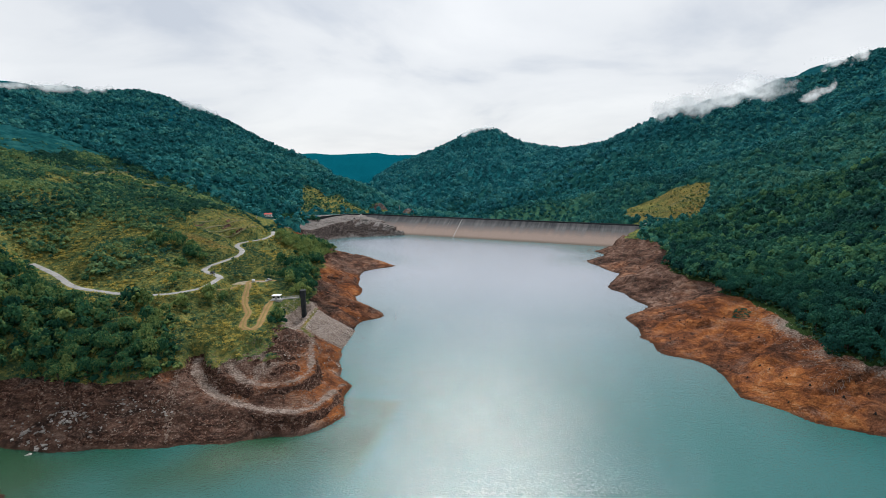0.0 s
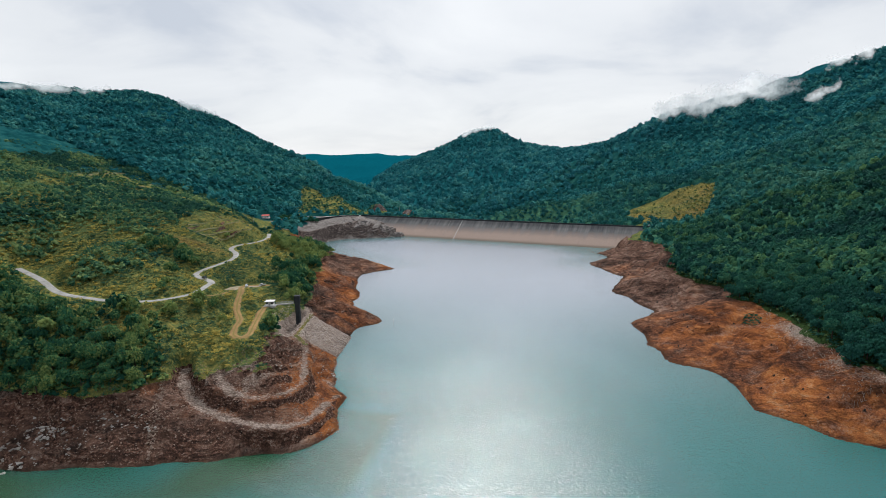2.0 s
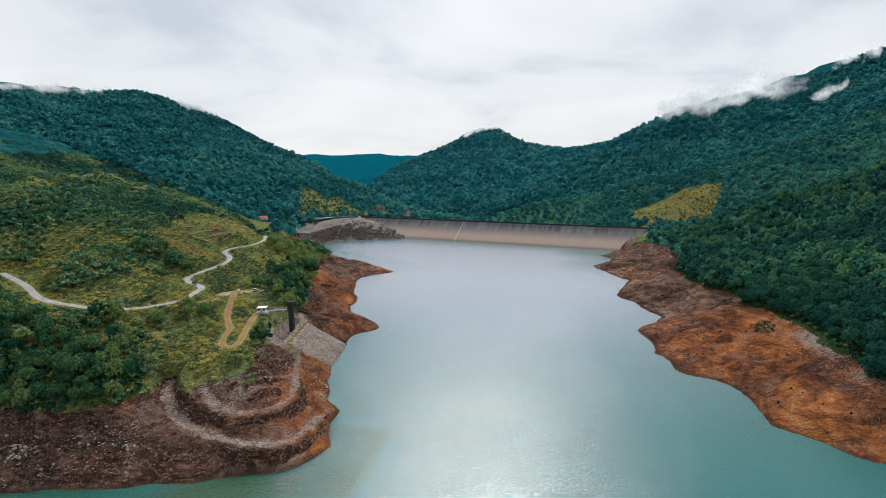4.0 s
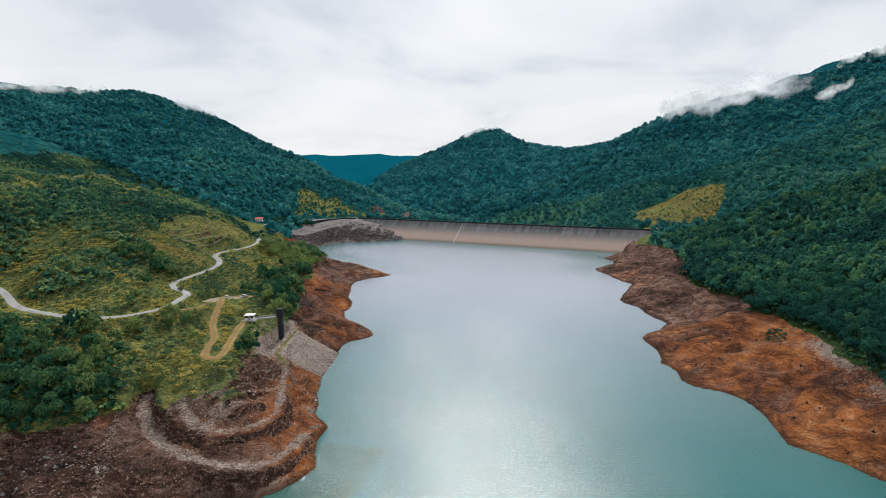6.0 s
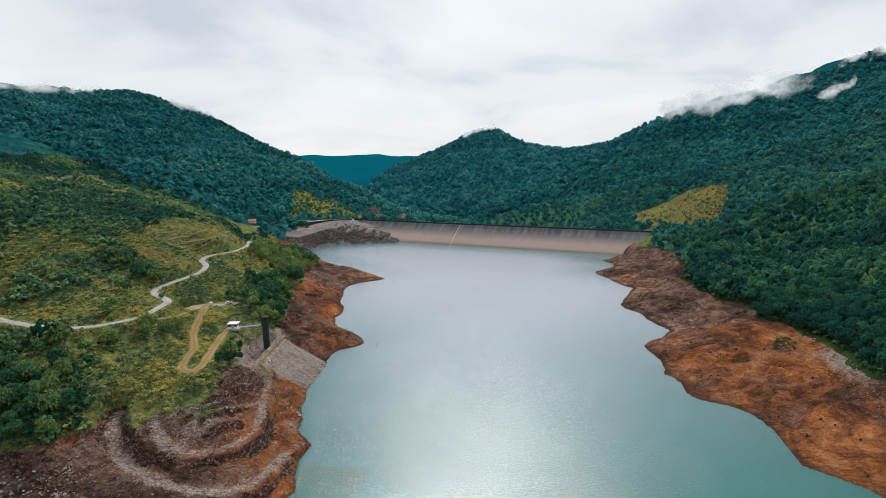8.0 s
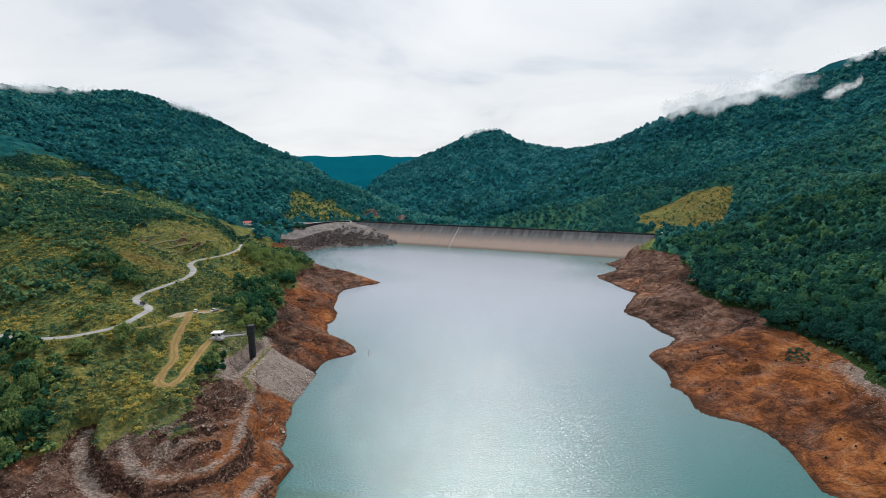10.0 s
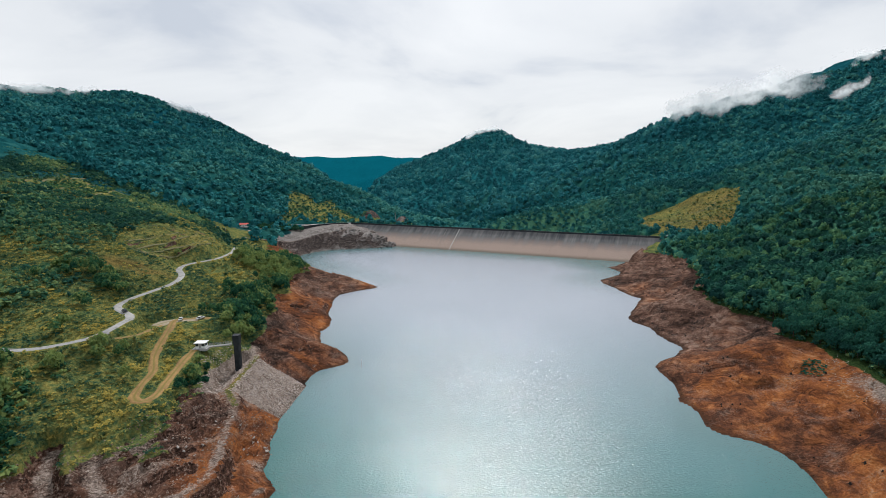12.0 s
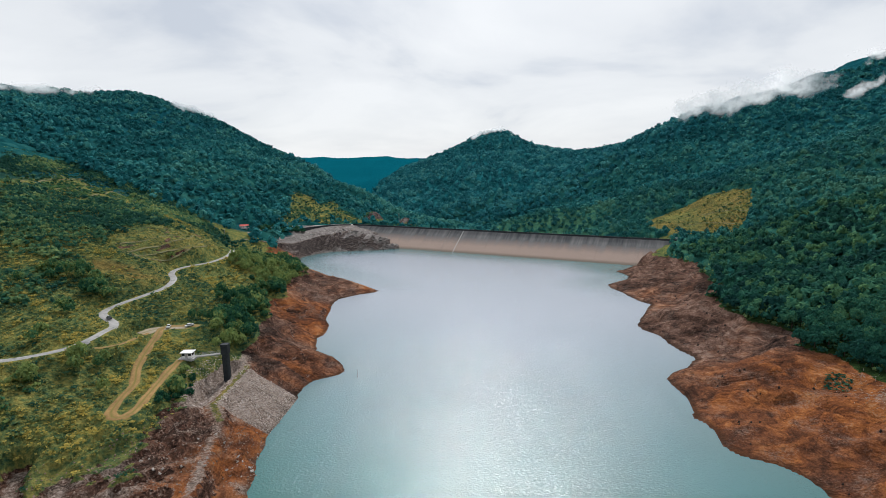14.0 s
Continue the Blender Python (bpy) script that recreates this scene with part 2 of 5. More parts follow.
FIELD = swell(shape_points(), 12.0)
SHORE_SMOOTH = [tuple(p) for p in dense(SHORE_RIGHT[::-1], 7) + dense(SHORE_LEFT + SHORE_NEAR, 7)]


def shore_distance(x, y):
    """Metres from the shore line: positive on land, negative in the lake."""
    wob = 1.0 * fractal(x, y, 14, 3, 40)
    d, _ = to_line(x, y, SHORE_SMOOTH + SHORE_SMOOTH[:1], 270.0)
    return np.where(inside(x, y, SHORE_SMOOTH), -d, d) + wob * ease(d, 60, 0)


def heights(x, y):
    """The ground's height at points of the plan, with its distance from the shore."""
    z = np.concatenate([FIELD(x[i:i + 20000], y[i:i + 20000]) for i in range(0, len(x), 20000)])
    d = shore_distance(x, y)
    far = np.hypot(x, y)
    z = z + ease(d, 60, 260) * ease(far, 500, 1100) * (14 * fractal(x, y, 260, 4, 3) - 10 * np.abs(fractal(x, y, 340, 3, 9)))
    crest = np.minimum(to_line(x, y, RIDGE_LEFT, 170.0)[0], to_line(x, y, RIDGE_FAR, 170.0)[0])
    fold = np.abs(value_noise(x * 0.9 + y * 0.35 + 30 * value_noise(x, y, 150, 211), y * 0.35 - x * 0.3, 95, 213))
    z = z - ease(d, 120, 260) * ease(far, 620, 900) * ease(crest, 25, 150) * (15 * ease(fold, 0.42, 0.0) - 4)
    z = z + ease(d, 8, 60) * (1.5 * fractal(x, y, 45, 3, 21))
    crag = 1 - np.abs(fractal(x * 0.9 + y * 0.3, y, 21, 3, 33))
    z = z + ease(d, 2, 16) * ease(d, 110, 60) * (np.where(x > 0, 1.5, 1.0) * fractal(x, y, 13, 4, 31) + np.where(x > 0, 2.2, 1.5) * (crag - 0.6))
    z = z + ease(d, 60, 110) * 0.5 * fractal(x, y, 9, 3, 31)
    gully = np.abs(value_noise(x * 0.6 + y * 0.5, y * 0.8 - x * 0.35, 16, 51))
    z = z - ease(d, 3, 20) * ease(d, 75, 50) * (np.where(x > 0, 2.9, 2.0) * ease(gully, 0.24, 0.0) + 0.8 * ease(np.abs(value_noise(x * 0.5 + y * 0.8, y * 0.9 - x * 0.3, 7.5, 53)), 0.3, 0.0))
    # tilted rock beds across the headland
    bed = (x * 0.97 - y * 0.22 + 2.2 * fractal(x, y, 20, 2, 57)) / 6.5
    saw = bed - np.floor(bed)
    head = ease(x, -156, -146) * ease(x, -100, -108) * ease(y, 196, 204) * ease(y, 268, 256)
    z = z + head * 1.7 * (ease(saw, 0.0, 0.75) * ease(saw, 1.0, 0.86) - 0.5)
    step = 0.8
    bank = ease(d, 1, 6) * ease(d, 70, 45)
    z = z + bank * 0.22 * np.sin(2 * math.pi * z / step)
    for ring, rise, amount in ((TERRACE_LOW, 4.2, 0.95), (TERRACE_HIGH, 7.0, 0.95)):
        box_ = (x > min(p[0] for p in ring) - 9) & (x < max(p[0] for p in ring) + 9) & (y > min(p[1] for p in ring) - 9) & (y < max(p[1] for p in ring) + 9)
        k = np.nonzero(box_)[0]
        near, _ = to_line(x[k], y[k], ring + ring[:1], 9.0)
        w = amount * ease(np.where(inside(x[k], y[k], ring), near, -near), -3, 5)
        f = z[k] / rise
        z[k] += w * (rise * (np.floor(f) + ease(f - np.floor(f), 0.5, 0.97)) - z[k])
    o = (x - DAM_A.x) * DAM_OUT.x + (y - DAM_A.y) * DAM_OUT.y
    low = 0.12 + 0.12 * np.maximum(d, 0)
    z = np.where((d > 0) & (o > -8), np.maximum(z, low * ease(d, 0, 4) + 0.03 * d) * ease(d, -0.5, 5) , z)
    z = np.where((d <= 0) & (o > -8), np.maximum(-14, 0.32 * d - 0.15), z)
    # the paved slope below the tower, its berm, and the apron round the tower
    v = (y - 267) / 36
    berm, toe = -137 - 8 * v, -114.5 - 5 * v
    plane = np.where(x > berm, 12.5 * (toe - x) / (toe - berm), 12.5 - 0.32 * np.minimum(berm - x, 7.5) + 1.0 * np.maximum(berm - x - 7.5, 0.0)) + 0.12 * fractal(x, y, 5, 2, 59)
    w = ease(y, 264, 268) * ease(y, 306, 302) * ease(x, -157, -152) * ease(x, toe + 1, toe - 1.5)
    z = np.where(w > 0, z + (np.maximum(plane, 0.1) - z) * w, z)
    for line, half, shoulder in ((ROAD, 3.8, 6), (TRACK_UPPER, 2.2, 4), (TRACK_SPUR, 1.8, 3), (PARKING, 4.2, 4), (ABUTMENT_TRACK, 2.5, 4), (BENCH_LOWER, 2.4, 3), (BENCH_UPPER, 2.0, 3)):
        dl, zl = to_line(x, y, dense(line, 6))
        z = np.where(d > 1, z + (zl - z) * (1 - ease(dl, half, half + shoulder)), z)
    for hx, hy, hz, hr in HILLOCKS:
        z = np.maximum(z, z + (hz - z) * np.exp(-(((x - hx) / hr) ** 2 + ((y - hy) / hr) ** 2) ** 1.4))
    # under the dam the ground keeps below its face
    s = (x - DAM_A.x) * DAM_DIR.x + (y - DAM_A.y) * DAM_DIR.y
    length = (DAM_B - DAM_A).length
    along = ease(s - 18 - 78 * np.clip(o / DAM_RUN, 0, 1.3), 0, 10) * ease(s, length - 25, length - 50)
    top = np.where(o > -6, DAM_Z - 2.5 - np.maximum(o, 0) * DAM_Z / DAM_RUN, DAM_Z - 2.5 - np.maximum(-o - 6, 0) * 0.6)
    z = np.where((o < 60) & (o > -40), np.minimum(z, z + (np.minimum(z, top) - z) * along), z)
    return z, d


def spread(a, b, step, lo, hi, grow=1.09):
    """Grid lines at even steps from a to b that widen outwards to lo and hi."""
    mid = list(np.arange(a, b + step * 0.5, step))
    left, right, s = [], [], step
    while (left[-1] if left else a) > lo:
        s *= grow
        left.append((left[-1] if left else a) - s)
    s = step
    while (right[-1] if right else b) < hi:
        s *= grow
        right.append((right[-1] if right else b) + s)
    return np.array(left[::-1] + mid + right)


GX = spread(-232, 150, 1.4, -4700, 4700, 1.05)
GY = spread(135, 440, 1.4, -4700, 4900, 1.038)
MX, MY = np.meshgrid(GX, GY)
GZ, GD = (a.reshape(MX.shape) for a in heights(MX.ravel(), MY.ravel()))


def ground(x, y):
    """The finished ground's height at arrays x, y."""
    i = np.clip(np.searchsorted(GX, x) - 1, 0, len(GX) - 2)
    j = np.clip(np.searchsorted(GY, y) - 1, 0, len(GY) - 2)
    u, v = (x - GX[i]) / (GX[i + 1] - GX[i]), (y - GY[j]) / (GY[j + 1] - GY[j])
    return (GZ[j, i] * (1 - u) + GZ[j, i + 1] * u) * (1 - v) + (GZ[j + 1, i] * (1 - u) + GZ[j + 1, i + 1] * u) * v


def ground_at(x, y):
    return float(ground(np.array([float(x)]), np.array([float(y)]))[0])
# -- end of ground shape --

# -- helpers for building --
def part(name, bm, material, parent=None, label="", smooth=False):
    me = bpy.data.meshes.new(name)
    bm.to_mesh(me)
    bm.free()
    me.materials.append(material)
    if smooth:
        me.polygons.foreach_set("use_smooth", [True] * len(me.polygons))
    ob = new(name, me)
    if parent:
        ob.parent = parent
    if label:
        tagged(ob, label)
    return ob


def mesh_from(name, verts, faces, material, smooth=False, floats=None):
    """A mesh from arrays of vertices and of triangles or quads."""
    verts, faces = np.asarray(verts, np.float32), np.asarray(faces, np.int32)
    me = bpy.data.meshes.new(name)
    k = faces.shape[1]
    me.vertices.add(len(verts))
    me.vertices.foreach_set("co", verts.ravel())
    me.loops.add(faces.size)
    me.loops.foreach_set("vertex_index", faces.ravel())
    me.polygons.add(len(faces))
    me.polygons.foreach_set("loop_start", np.arange(0, faces.size, k, dtype=np.int32))
    me.polygons.foreach_set("use_smooth", np.full(len(faces), smooth))
    for key, values in (floats or {}).items():
        me.attributes.new(key, "FLOAT", "POINT").data.foreach_set("value", np.asarray(values, np.float32).ravel())
    me.update(calc_edges=True)
    me.materials.append(material)
    return me


def box(bm, x0, y0, z0, x1, y1, z1, bevel=0.0):
    m = Matrix.LocRotScale(((x0 + x1) / 2, (y0 + y1) / 2, (z0 + z1) / 2), None, (x1 - x0, y1 - y0, z1 - z0))
    made = bmesh.ops.create_cube(bm, size=1.0, matrix=m)["verts"]
    if bevel:
        edges = {e for v in made for e in v.link_edges}
        bmesh.ops.bevel(bm, geom=list(edges), offset=bevel, segments=1, affect="EDGES")
    return bm


def tube(bm, a, b, r0, r1=None, sides=8):
    a, b = Vector(a), Vector(b)
    m = Matrix.Translation((a + b) / 2) @ (b - a).to_track_quat("Z", "Y").to_matrix().to_4x4()
    bmesh.ops.create_cone(bm, cap_ends=True, segments=sides, radius1=r0, radius2=r0 if r1 is None else r1, depth=(b - a).length, matrix=m)
    return bm


# -- materials --
class Nodes:
    """Short names for the nodes of one material."""

    def __init__(self, name):
        self.mat = bpy.data.materials.new(name)
        self.mat.use_nodes = True
        self.t = self.mat.node_tree
        self.bsdf = self.t.nodes["Principled BSDF"]
        self.bsdf.inputs["Specular IOR Level"].default_value = 0.3

    def put(self, socket, value):
        if isinstance(value, bpy.types.NodeSocket):
            self.t.links.new(value, socket)
        elif isinstance(value, (tuple, list)) and len(value) == 3 and socket.type == "RGBA":
            socket.default_value = (*value, 1)
        else:
            socket.default_value = value

    def where(self):
        return self.t.nodes.new("ShaderNodeTexCoord").outputs["Object"]

    def noise(self, scale, detail=4, rough=0.55, vector=None, stretch=None):
        node = self.t.nodes.new("ShaderNodeTexNoise")
        self.put(node.inputs["Scale"], scale)
        self.put(node.inputs["Detail"], detail)
        self.put(node.inputs["Roughness"], rough)
        v = vector or self.where()
        if stretch:
            mp = self.t.nodes.new("ShaderNodeMapping")
            self.put(mp.inputs["Scale"], stretch)
            self.put(mp.inputs[0], v)
            v = mp.outputs[0]
        self.put(node.inputs["Vector"], v)
        return node.outputs["Fac"]

    def cells(self, scale, feature="F1", vector=None):
        node = self.t.nodes.new("ShaderNodeTexVoronoi")
        node.feature = feature
        self.put(node.inputs["Scale"], scale)
        self.put(node.inputs["Vector"], vector or self.where())
        return node

    def attr(self, name):
        node = self.t.nodes.new("ShaderNodeAttribute")
        node.attribute_name = name
        return node.outputs["Fac"]

    def math(self, op, a, b=0.0, clamp=False):
        node = self.t.nodes.new("ShaderNodeMath")
        node.operation, node.use_clamp = op, clamp
        self.put(node.inputs[0], a)
        self.put(node.inputs[1], b)
        return node.outputs[0]

    def range(self, v, a, b, c=0.0, d=1.0):
        node = self.t.nodes.new("ShaderNodeMapRange")
        for i, x in enumerate((v, a, b, c, d)):
            self.put(node.inputs[i], x)
        return node.outputs[0]

    def mix(self, f, a, b, blend="MIX"):
        node = self.t.nodes.new("ShaderNodeMix")
        node.data_type, node.blend_type = "RGBA", blend
        self.put(node.inputs[0], f)
        self.put(node.inputs["A"], a)
        self.put(node.inputs["B"], b)
        return node.outputs["Result"]

    def ramp(self, f, stops):
        node = self.t.nodes.new("ShaderNodeValToRGB")
        e = node.color_ramp.elements
        while len(e) < len(stops):
            e.new(0.5)
        for i, (p, c) in enumerate(stops):
            e[i].position, e[i].color = p, (*c, 1)
        self.put(node.inputs[0], f)
        return node.outputs[0]

    def bump(self, height, distance, strength=1.0, under=None):
        node = self.t.nodes.new("ShaderNodeBump")
        self.put(node.inputs["Height"], height)
        self.put(node.inputs["Distance"], distance)
        self.put(node.inputs["Strength"], strength)
        if under:
            self.put(node.inputs["Normal"], under)
        return node.outputs[0]

    def done(self, colour, rough=0.8, normal=None, metal=0.0):
        self.put(self.bsdf.inputs["Base Color"], colour)
        self.put(self.bsdf.inputs["Roughness"], rough)
        self.put(self.bsdf.inputs["Metallic"], metal)
        if normal:
            self.put(self.bsdf.inputs["Normal"], normal)
        return self.mat


def ground_material():
    n = Nodes("ground_soil_and_grass")
    p = n.where()
    warp = n.t.nodes.new("ShaderNodeTexNoise")
    n.put(warp.inputs["Scale"], 0.05)
    n.put(warp.inputs["Detail"], 3)
    n.put(warp.inputs["Vector"], p)
    push = n.t.nodes.new("ShaderNodeVectorMath")
    push.operation = "MULTIPLY_ADD"
    n.put(push.inputs[0], warp.outputs["Color"])
    n.put(push.inputs[1], (22.0, 22.0, 8.0))
    n.put(push.inputs[2], p)
    q = push.outputs[0]
    fine, mid, big = n.noise(1.3, 6, 0.7, p), n.noise(0.16, 6, 0.65, q), n.noise(0.03, 5, 0.6, q)
    streak = n.noise(0.45, 6, 0.68, q, (0.7, 1.0, 2.0))
    level = n.noise(1.0, 4, 0.6, q, (0.04, 0.04, 1.1))
    tone = n.math("ADD", n.math("ADD", n.math("MULTIPLY", mid, 0.28), n.math("MULTIPLY", big, 0.28)), n.math("ADD", n.math("MULTIPLY", streak, 0.12), n.math("ADD", n.math("MULTIPLY", fine, 0.14), n.math("MULTIPLY", level, 0.18))))
    # bare drawdown soil
    orange = n.ramp(tone, [(0.39, (0.056, 0.029, 0.021)), (0.45, (0.118, 0.049, 0.028)), (0.50, (0.225, 0.082, 0.035)), (0.55, (0.37, 0.138, 0.046)), (0.62, (0.44, 0.265, 0.155))])
    umber = n.ramp(tone, [(0.40, (0.012, 0.010, 0.010)), (0.455, (0.054, 0.036, 0.030)), (0.51, (0.138, 0.078, 0.058)), (0.56, (0.25, 0.165, 0.130)), (0.63, (0.36, 0.285, 0.24))])
    soil = n.mix(n.range(n.math("ADD", n.attr("orange"), n.math("MULTIPLY", n.math("SUBTRACT", big, 0.5), 1.3)), 0.3, 0.75), umber, orange)
    soil = n.mix(n.math("MULTIPLY", n.range(n.math("MULTIPLY", fine, n.noise(0.09, 4, 0.6, p)), 0.27, 0.40), 0.6), soil, (0.25, 0.19, 0.16))
    grey = n.ramp(n.math("ADD", n.math("MULTIPLY", fine, 0.7), n.math("MULTIPLY", mid, 0.3)), [(0.36, (0.075, 0.064, 0.058)), (0.5, (0.27, 0.212, 0.178)), (0.64, (0.50, 0.42, 0.37))])
    soil = n.mix(n.range(n.math("ADD", n.attr("stony"), n.math("MULTIPLY", n.math("SUBTRACT", fine, 0.5), 0.9)), 0.35, 0.65), soil, grey)
    face = n.ramp(n.math("ADD", n.math("MULTIPLY", streak, 0.6), n.math("MULTIPLY", fine, 0.4)), [(0.38, (0.016, 0.013, 0.012)), (0.48, (0.065, 0.038, 0.030)), (0.54, (0.155, 0.080, 0.056)), (0.62, (0.33, 0.26, 0.22))])
    soil = n.mix(n.range(n.math("ADD", n.attr("rock"), n.math("MULTIPLY", n.math("SUBTRACT", mid, 0.5), 0.9)), 0.42, 0.62), soil, face)
    rill = n.noise(0.42, 5, 0.7, q, (0.16, 1.0, 0.5))
    soil = n.mix(n.math("MULTIPLY", n.range(rill, 0.52, 0.64), 0.55), soil, (0.055, 0.030, 0.020))
    crack = n.cells(0.045, "DISTANCE_TO_EDGE", q)
    soil = n.mix(n.math("MULTIPLY", n.range(n.math("ADD", crack.outputs["Distance"], n.math("MULTIPLY", n.math("SUBTRACT", fine, 0.5), 0.08)), 0.03, 0.0), 0.4), soil, (0.030, 0.020, 0.016))
    dull = n.t.nodes.new("ShaderNodeHueSaturation")
    n.put(dull.inputs["Saturation"], 0.3)
    n.put(dull.inputs["Value"], 0.85)
    n.put(dull.inputs["Color"], soil)
    soil = n.mix(n.attr("ashen"), soil, dull.outputs[0])
    soil = n.mix(n.math("MULTIPLY", n.attr("wet"), 0.65), soil, (0.040, 0.026, 0.019))
    # grass, and the floor under trees
    tuft = n.noise(0.55, 6, 0.75, p)
    gtone = n.math("ADD", n.math("MULTIPLY", mid, 0.3), n.math("ADD", n.math("MULTIPLY", tuft, 0.5), n.math("MULTIPLY", big, 0.2)))
    grass = n.ramp(gtone, [(0.40, (0.026, 0.066, 0.042)), (0.47, (0.085, 0.126, 0.050)), (0.54, (0.200, 0.195, 0.062)), (0.62, (0.35, 0.290, 0.084))])
    tan = n.ramp(gtone, [(0.40, (0.075, 0.062, 0.022)), (0.50, (0.17, 0.115, 0.040)), (0.62, (0.28, 0.185, 0.065))])
    grass = n.mix(n.attr("dry"), grass, tan)
    floor = n.ramp(fine, [(0.35, (0.014, 0.034, 0.014)), (0.65, (0.050, 0.085, 0.028))])
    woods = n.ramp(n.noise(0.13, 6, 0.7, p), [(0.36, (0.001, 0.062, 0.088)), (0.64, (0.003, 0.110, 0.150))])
    floor = n.mix(n.attr("far_haze"), floor, woods)
    green = n.mix(n.range(n.math("ADD", n.attr("grassy"), n.math("MULTIPLY", n.math("SUBTRACT", mid, 0.5), 0.5)), 0.35, 0.6), floor, grass)
    edge = n.math("ADD", n.attr("bare"), n.math("MULTIPLY", n.math("SUBTRACT", n.noise(0.25, 5, 0.65, p), 0.5), 0.8))
    colour = n.mix(n.range(edge, 0.44, 0.56), green, soil)
    n.bsdf.inputs["Specular IOR Level"].default_value = 0.0
    rock = n.cells(0.7, "F1", q)
    h = n.math("ADD", n.math("MULTIPLY", fine, 0.8), n.math("MULTIPLY", rock.outputs["Distance"], -0.45))
    return n.done(colour, 0.92, n.bump(h, 1.0, 0.9, n.bump(n.math("ADD", mid, n.math("MULTIPLY", streak, 0.5)), 3.5, 0.8)))


def water_material():
    n = Nodes("reservoir_water")
    p = n.where()
    ripple = n.noise(1.2, 4, 0.6, p, (0.7, 1.0, 1))
    chop = n.noise(0.22, 3, 0.55, p, (0.8, 1.0, 1))
    calm = n.noise(0.010, 3, 0.5, p)
    colour = n.mix(n.range(n.attr("shallow_reflect"), 0.0, 1.0), n.mix(n.range(calm, 0.2, 0.8), (0.010, 0.108, 0.108), (0.014, 0.124, 0.122)), (0.013, 0.058, 0.026))
    colour = n.mix(n.attr("sky_sheen"), colour, (0.315, 0.350, 0.412))
    n.bsdf.inputs["IOR"].default_value = 1.52
    n.bsdf.inputs["Specular IOR Level"].default_value = 0.44
    return n.done(colour, n.range(calm, 0.15, 0.85, 0.10, 0.14), n.bump(ripple, 0.22, 1.0, n.bump(chop, 0.18, 0.35)))


def concrete_face_material():
    n = Nodes("weathered_dam_concrete")
    uv = n.t.nodes.new("ShaderNodeUVMap").outputs[0]
    sep = n.t.nodes.new("ShaderNodeSeparateXYZ")
    n.put(sep.inputs[0], uv)
    up = sep.outputs[1]
    run = n.noise(0.5, 4, 0.6, uv, (0.35, 0.035, 1))
    fine = n.noise(0.8, 5, 0.6, uv)
    level = n.math("ADD", up, n.math("MULTIPLY", n.math("SUBTRACT", run, 0.5), 16.0))
    clean = n.mix(n.range(fine, 0.3, 0.7), (0.30, 0.215, 0.175), (0.42, 0.325, 0.275))
    colour = n.mix(n.range(level, 13.0, 27.0), clean, n.mix(n.range(run, 0.35, 0.65), (0.065, 0.07, 0.075), (0.17, 0.165, 0.165)))
    colour = n.mix(n.range(n.math("ADD", up, n.math("MULTIPLY", fine, 3.0)), 6.5, 2.0), colour, (0.17, 0.135, 0.105))
    return n.done(colour, 0.85, n.bump(fine, 0.06))


def canopy_material(name, dark, mid, light, upper=None, relief=1.5):
    n = Nodes(name)
    p = n.where()
    f, g = n.noise(0.55, 5, 0.7, p), n.noise(0.035, 4, 0.6, p)
    sep = n.t.nodes.new("ShaderNodeSeparateXYZ")
    n.put(sep.inputs[0], p)
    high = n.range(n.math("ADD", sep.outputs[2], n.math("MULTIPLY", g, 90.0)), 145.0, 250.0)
    tone = n.math("ADD", n.math("MULTIPLY", n.attr("tint"), 0.7), n.math("ADD", n.math("MULTIPLY", n.math("SUBTRACT", f, 0.5), 0.8), n.math("MULTIPLY", n.math("SUBTRACT", g, 0.25), 0.7)))
    n.bsdf.inputs["Specular IOR Level"].default_value = 0.0
    low = n.ramp(tone, [(0.1, dark), (0.5, mid), (0.95, light)])
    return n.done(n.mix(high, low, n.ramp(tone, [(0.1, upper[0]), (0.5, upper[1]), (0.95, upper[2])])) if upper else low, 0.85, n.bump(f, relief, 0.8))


def simple(name, a, b, scale=1.0, rough=0.8, depth=0.05, metal=0.0, patches=None):
    n = Nodes(name)
    f, g = n.noise(scale, 5, 0.6), n.noise(scale * 0.13, 4, 0.55)
    colour = n.mix(n.range(n.math("ADD", n.math("MULTIPLY", f, 0.5), n.math("MULTIPLY", g, 0.5)), 0.36, 0.64), a, b)
    if patches:
        colour = n.mix(n.range(n.noise(scale * 0.35, 4, 0.6), 0.55, 0.66), colour, patches)
    return n.done(colour, rough, n.bump(f, depth), metal)


def track_material(name, a, b, verge):
    n = Nodes(name)
    f, g = n.noise(1.1, 5, 0.65), n.noise(0.12, 4, 0.6)
    dirt = n.mix(n.range(n.math("ADD", n.math("MULTIPLY", f, 0.5), n.math("MULTIPLY", g, 0.5)), 0.38, 0.62), a, b)
    off = n.math("ABSOLUTE", n.math("SUBTRACT", n.math("ABSOLUTE", n.attr("across")), 0.45))
    worn = n.range(n.math("ADD", off, n.math("MULTIPLY", n.math("SUBTRACT", f, 0.5), 0.5)), 0.20, 0.42)
    return n.done(n.mix(worn, dirt, verge), 0.95, n.bump(f, 0.15))


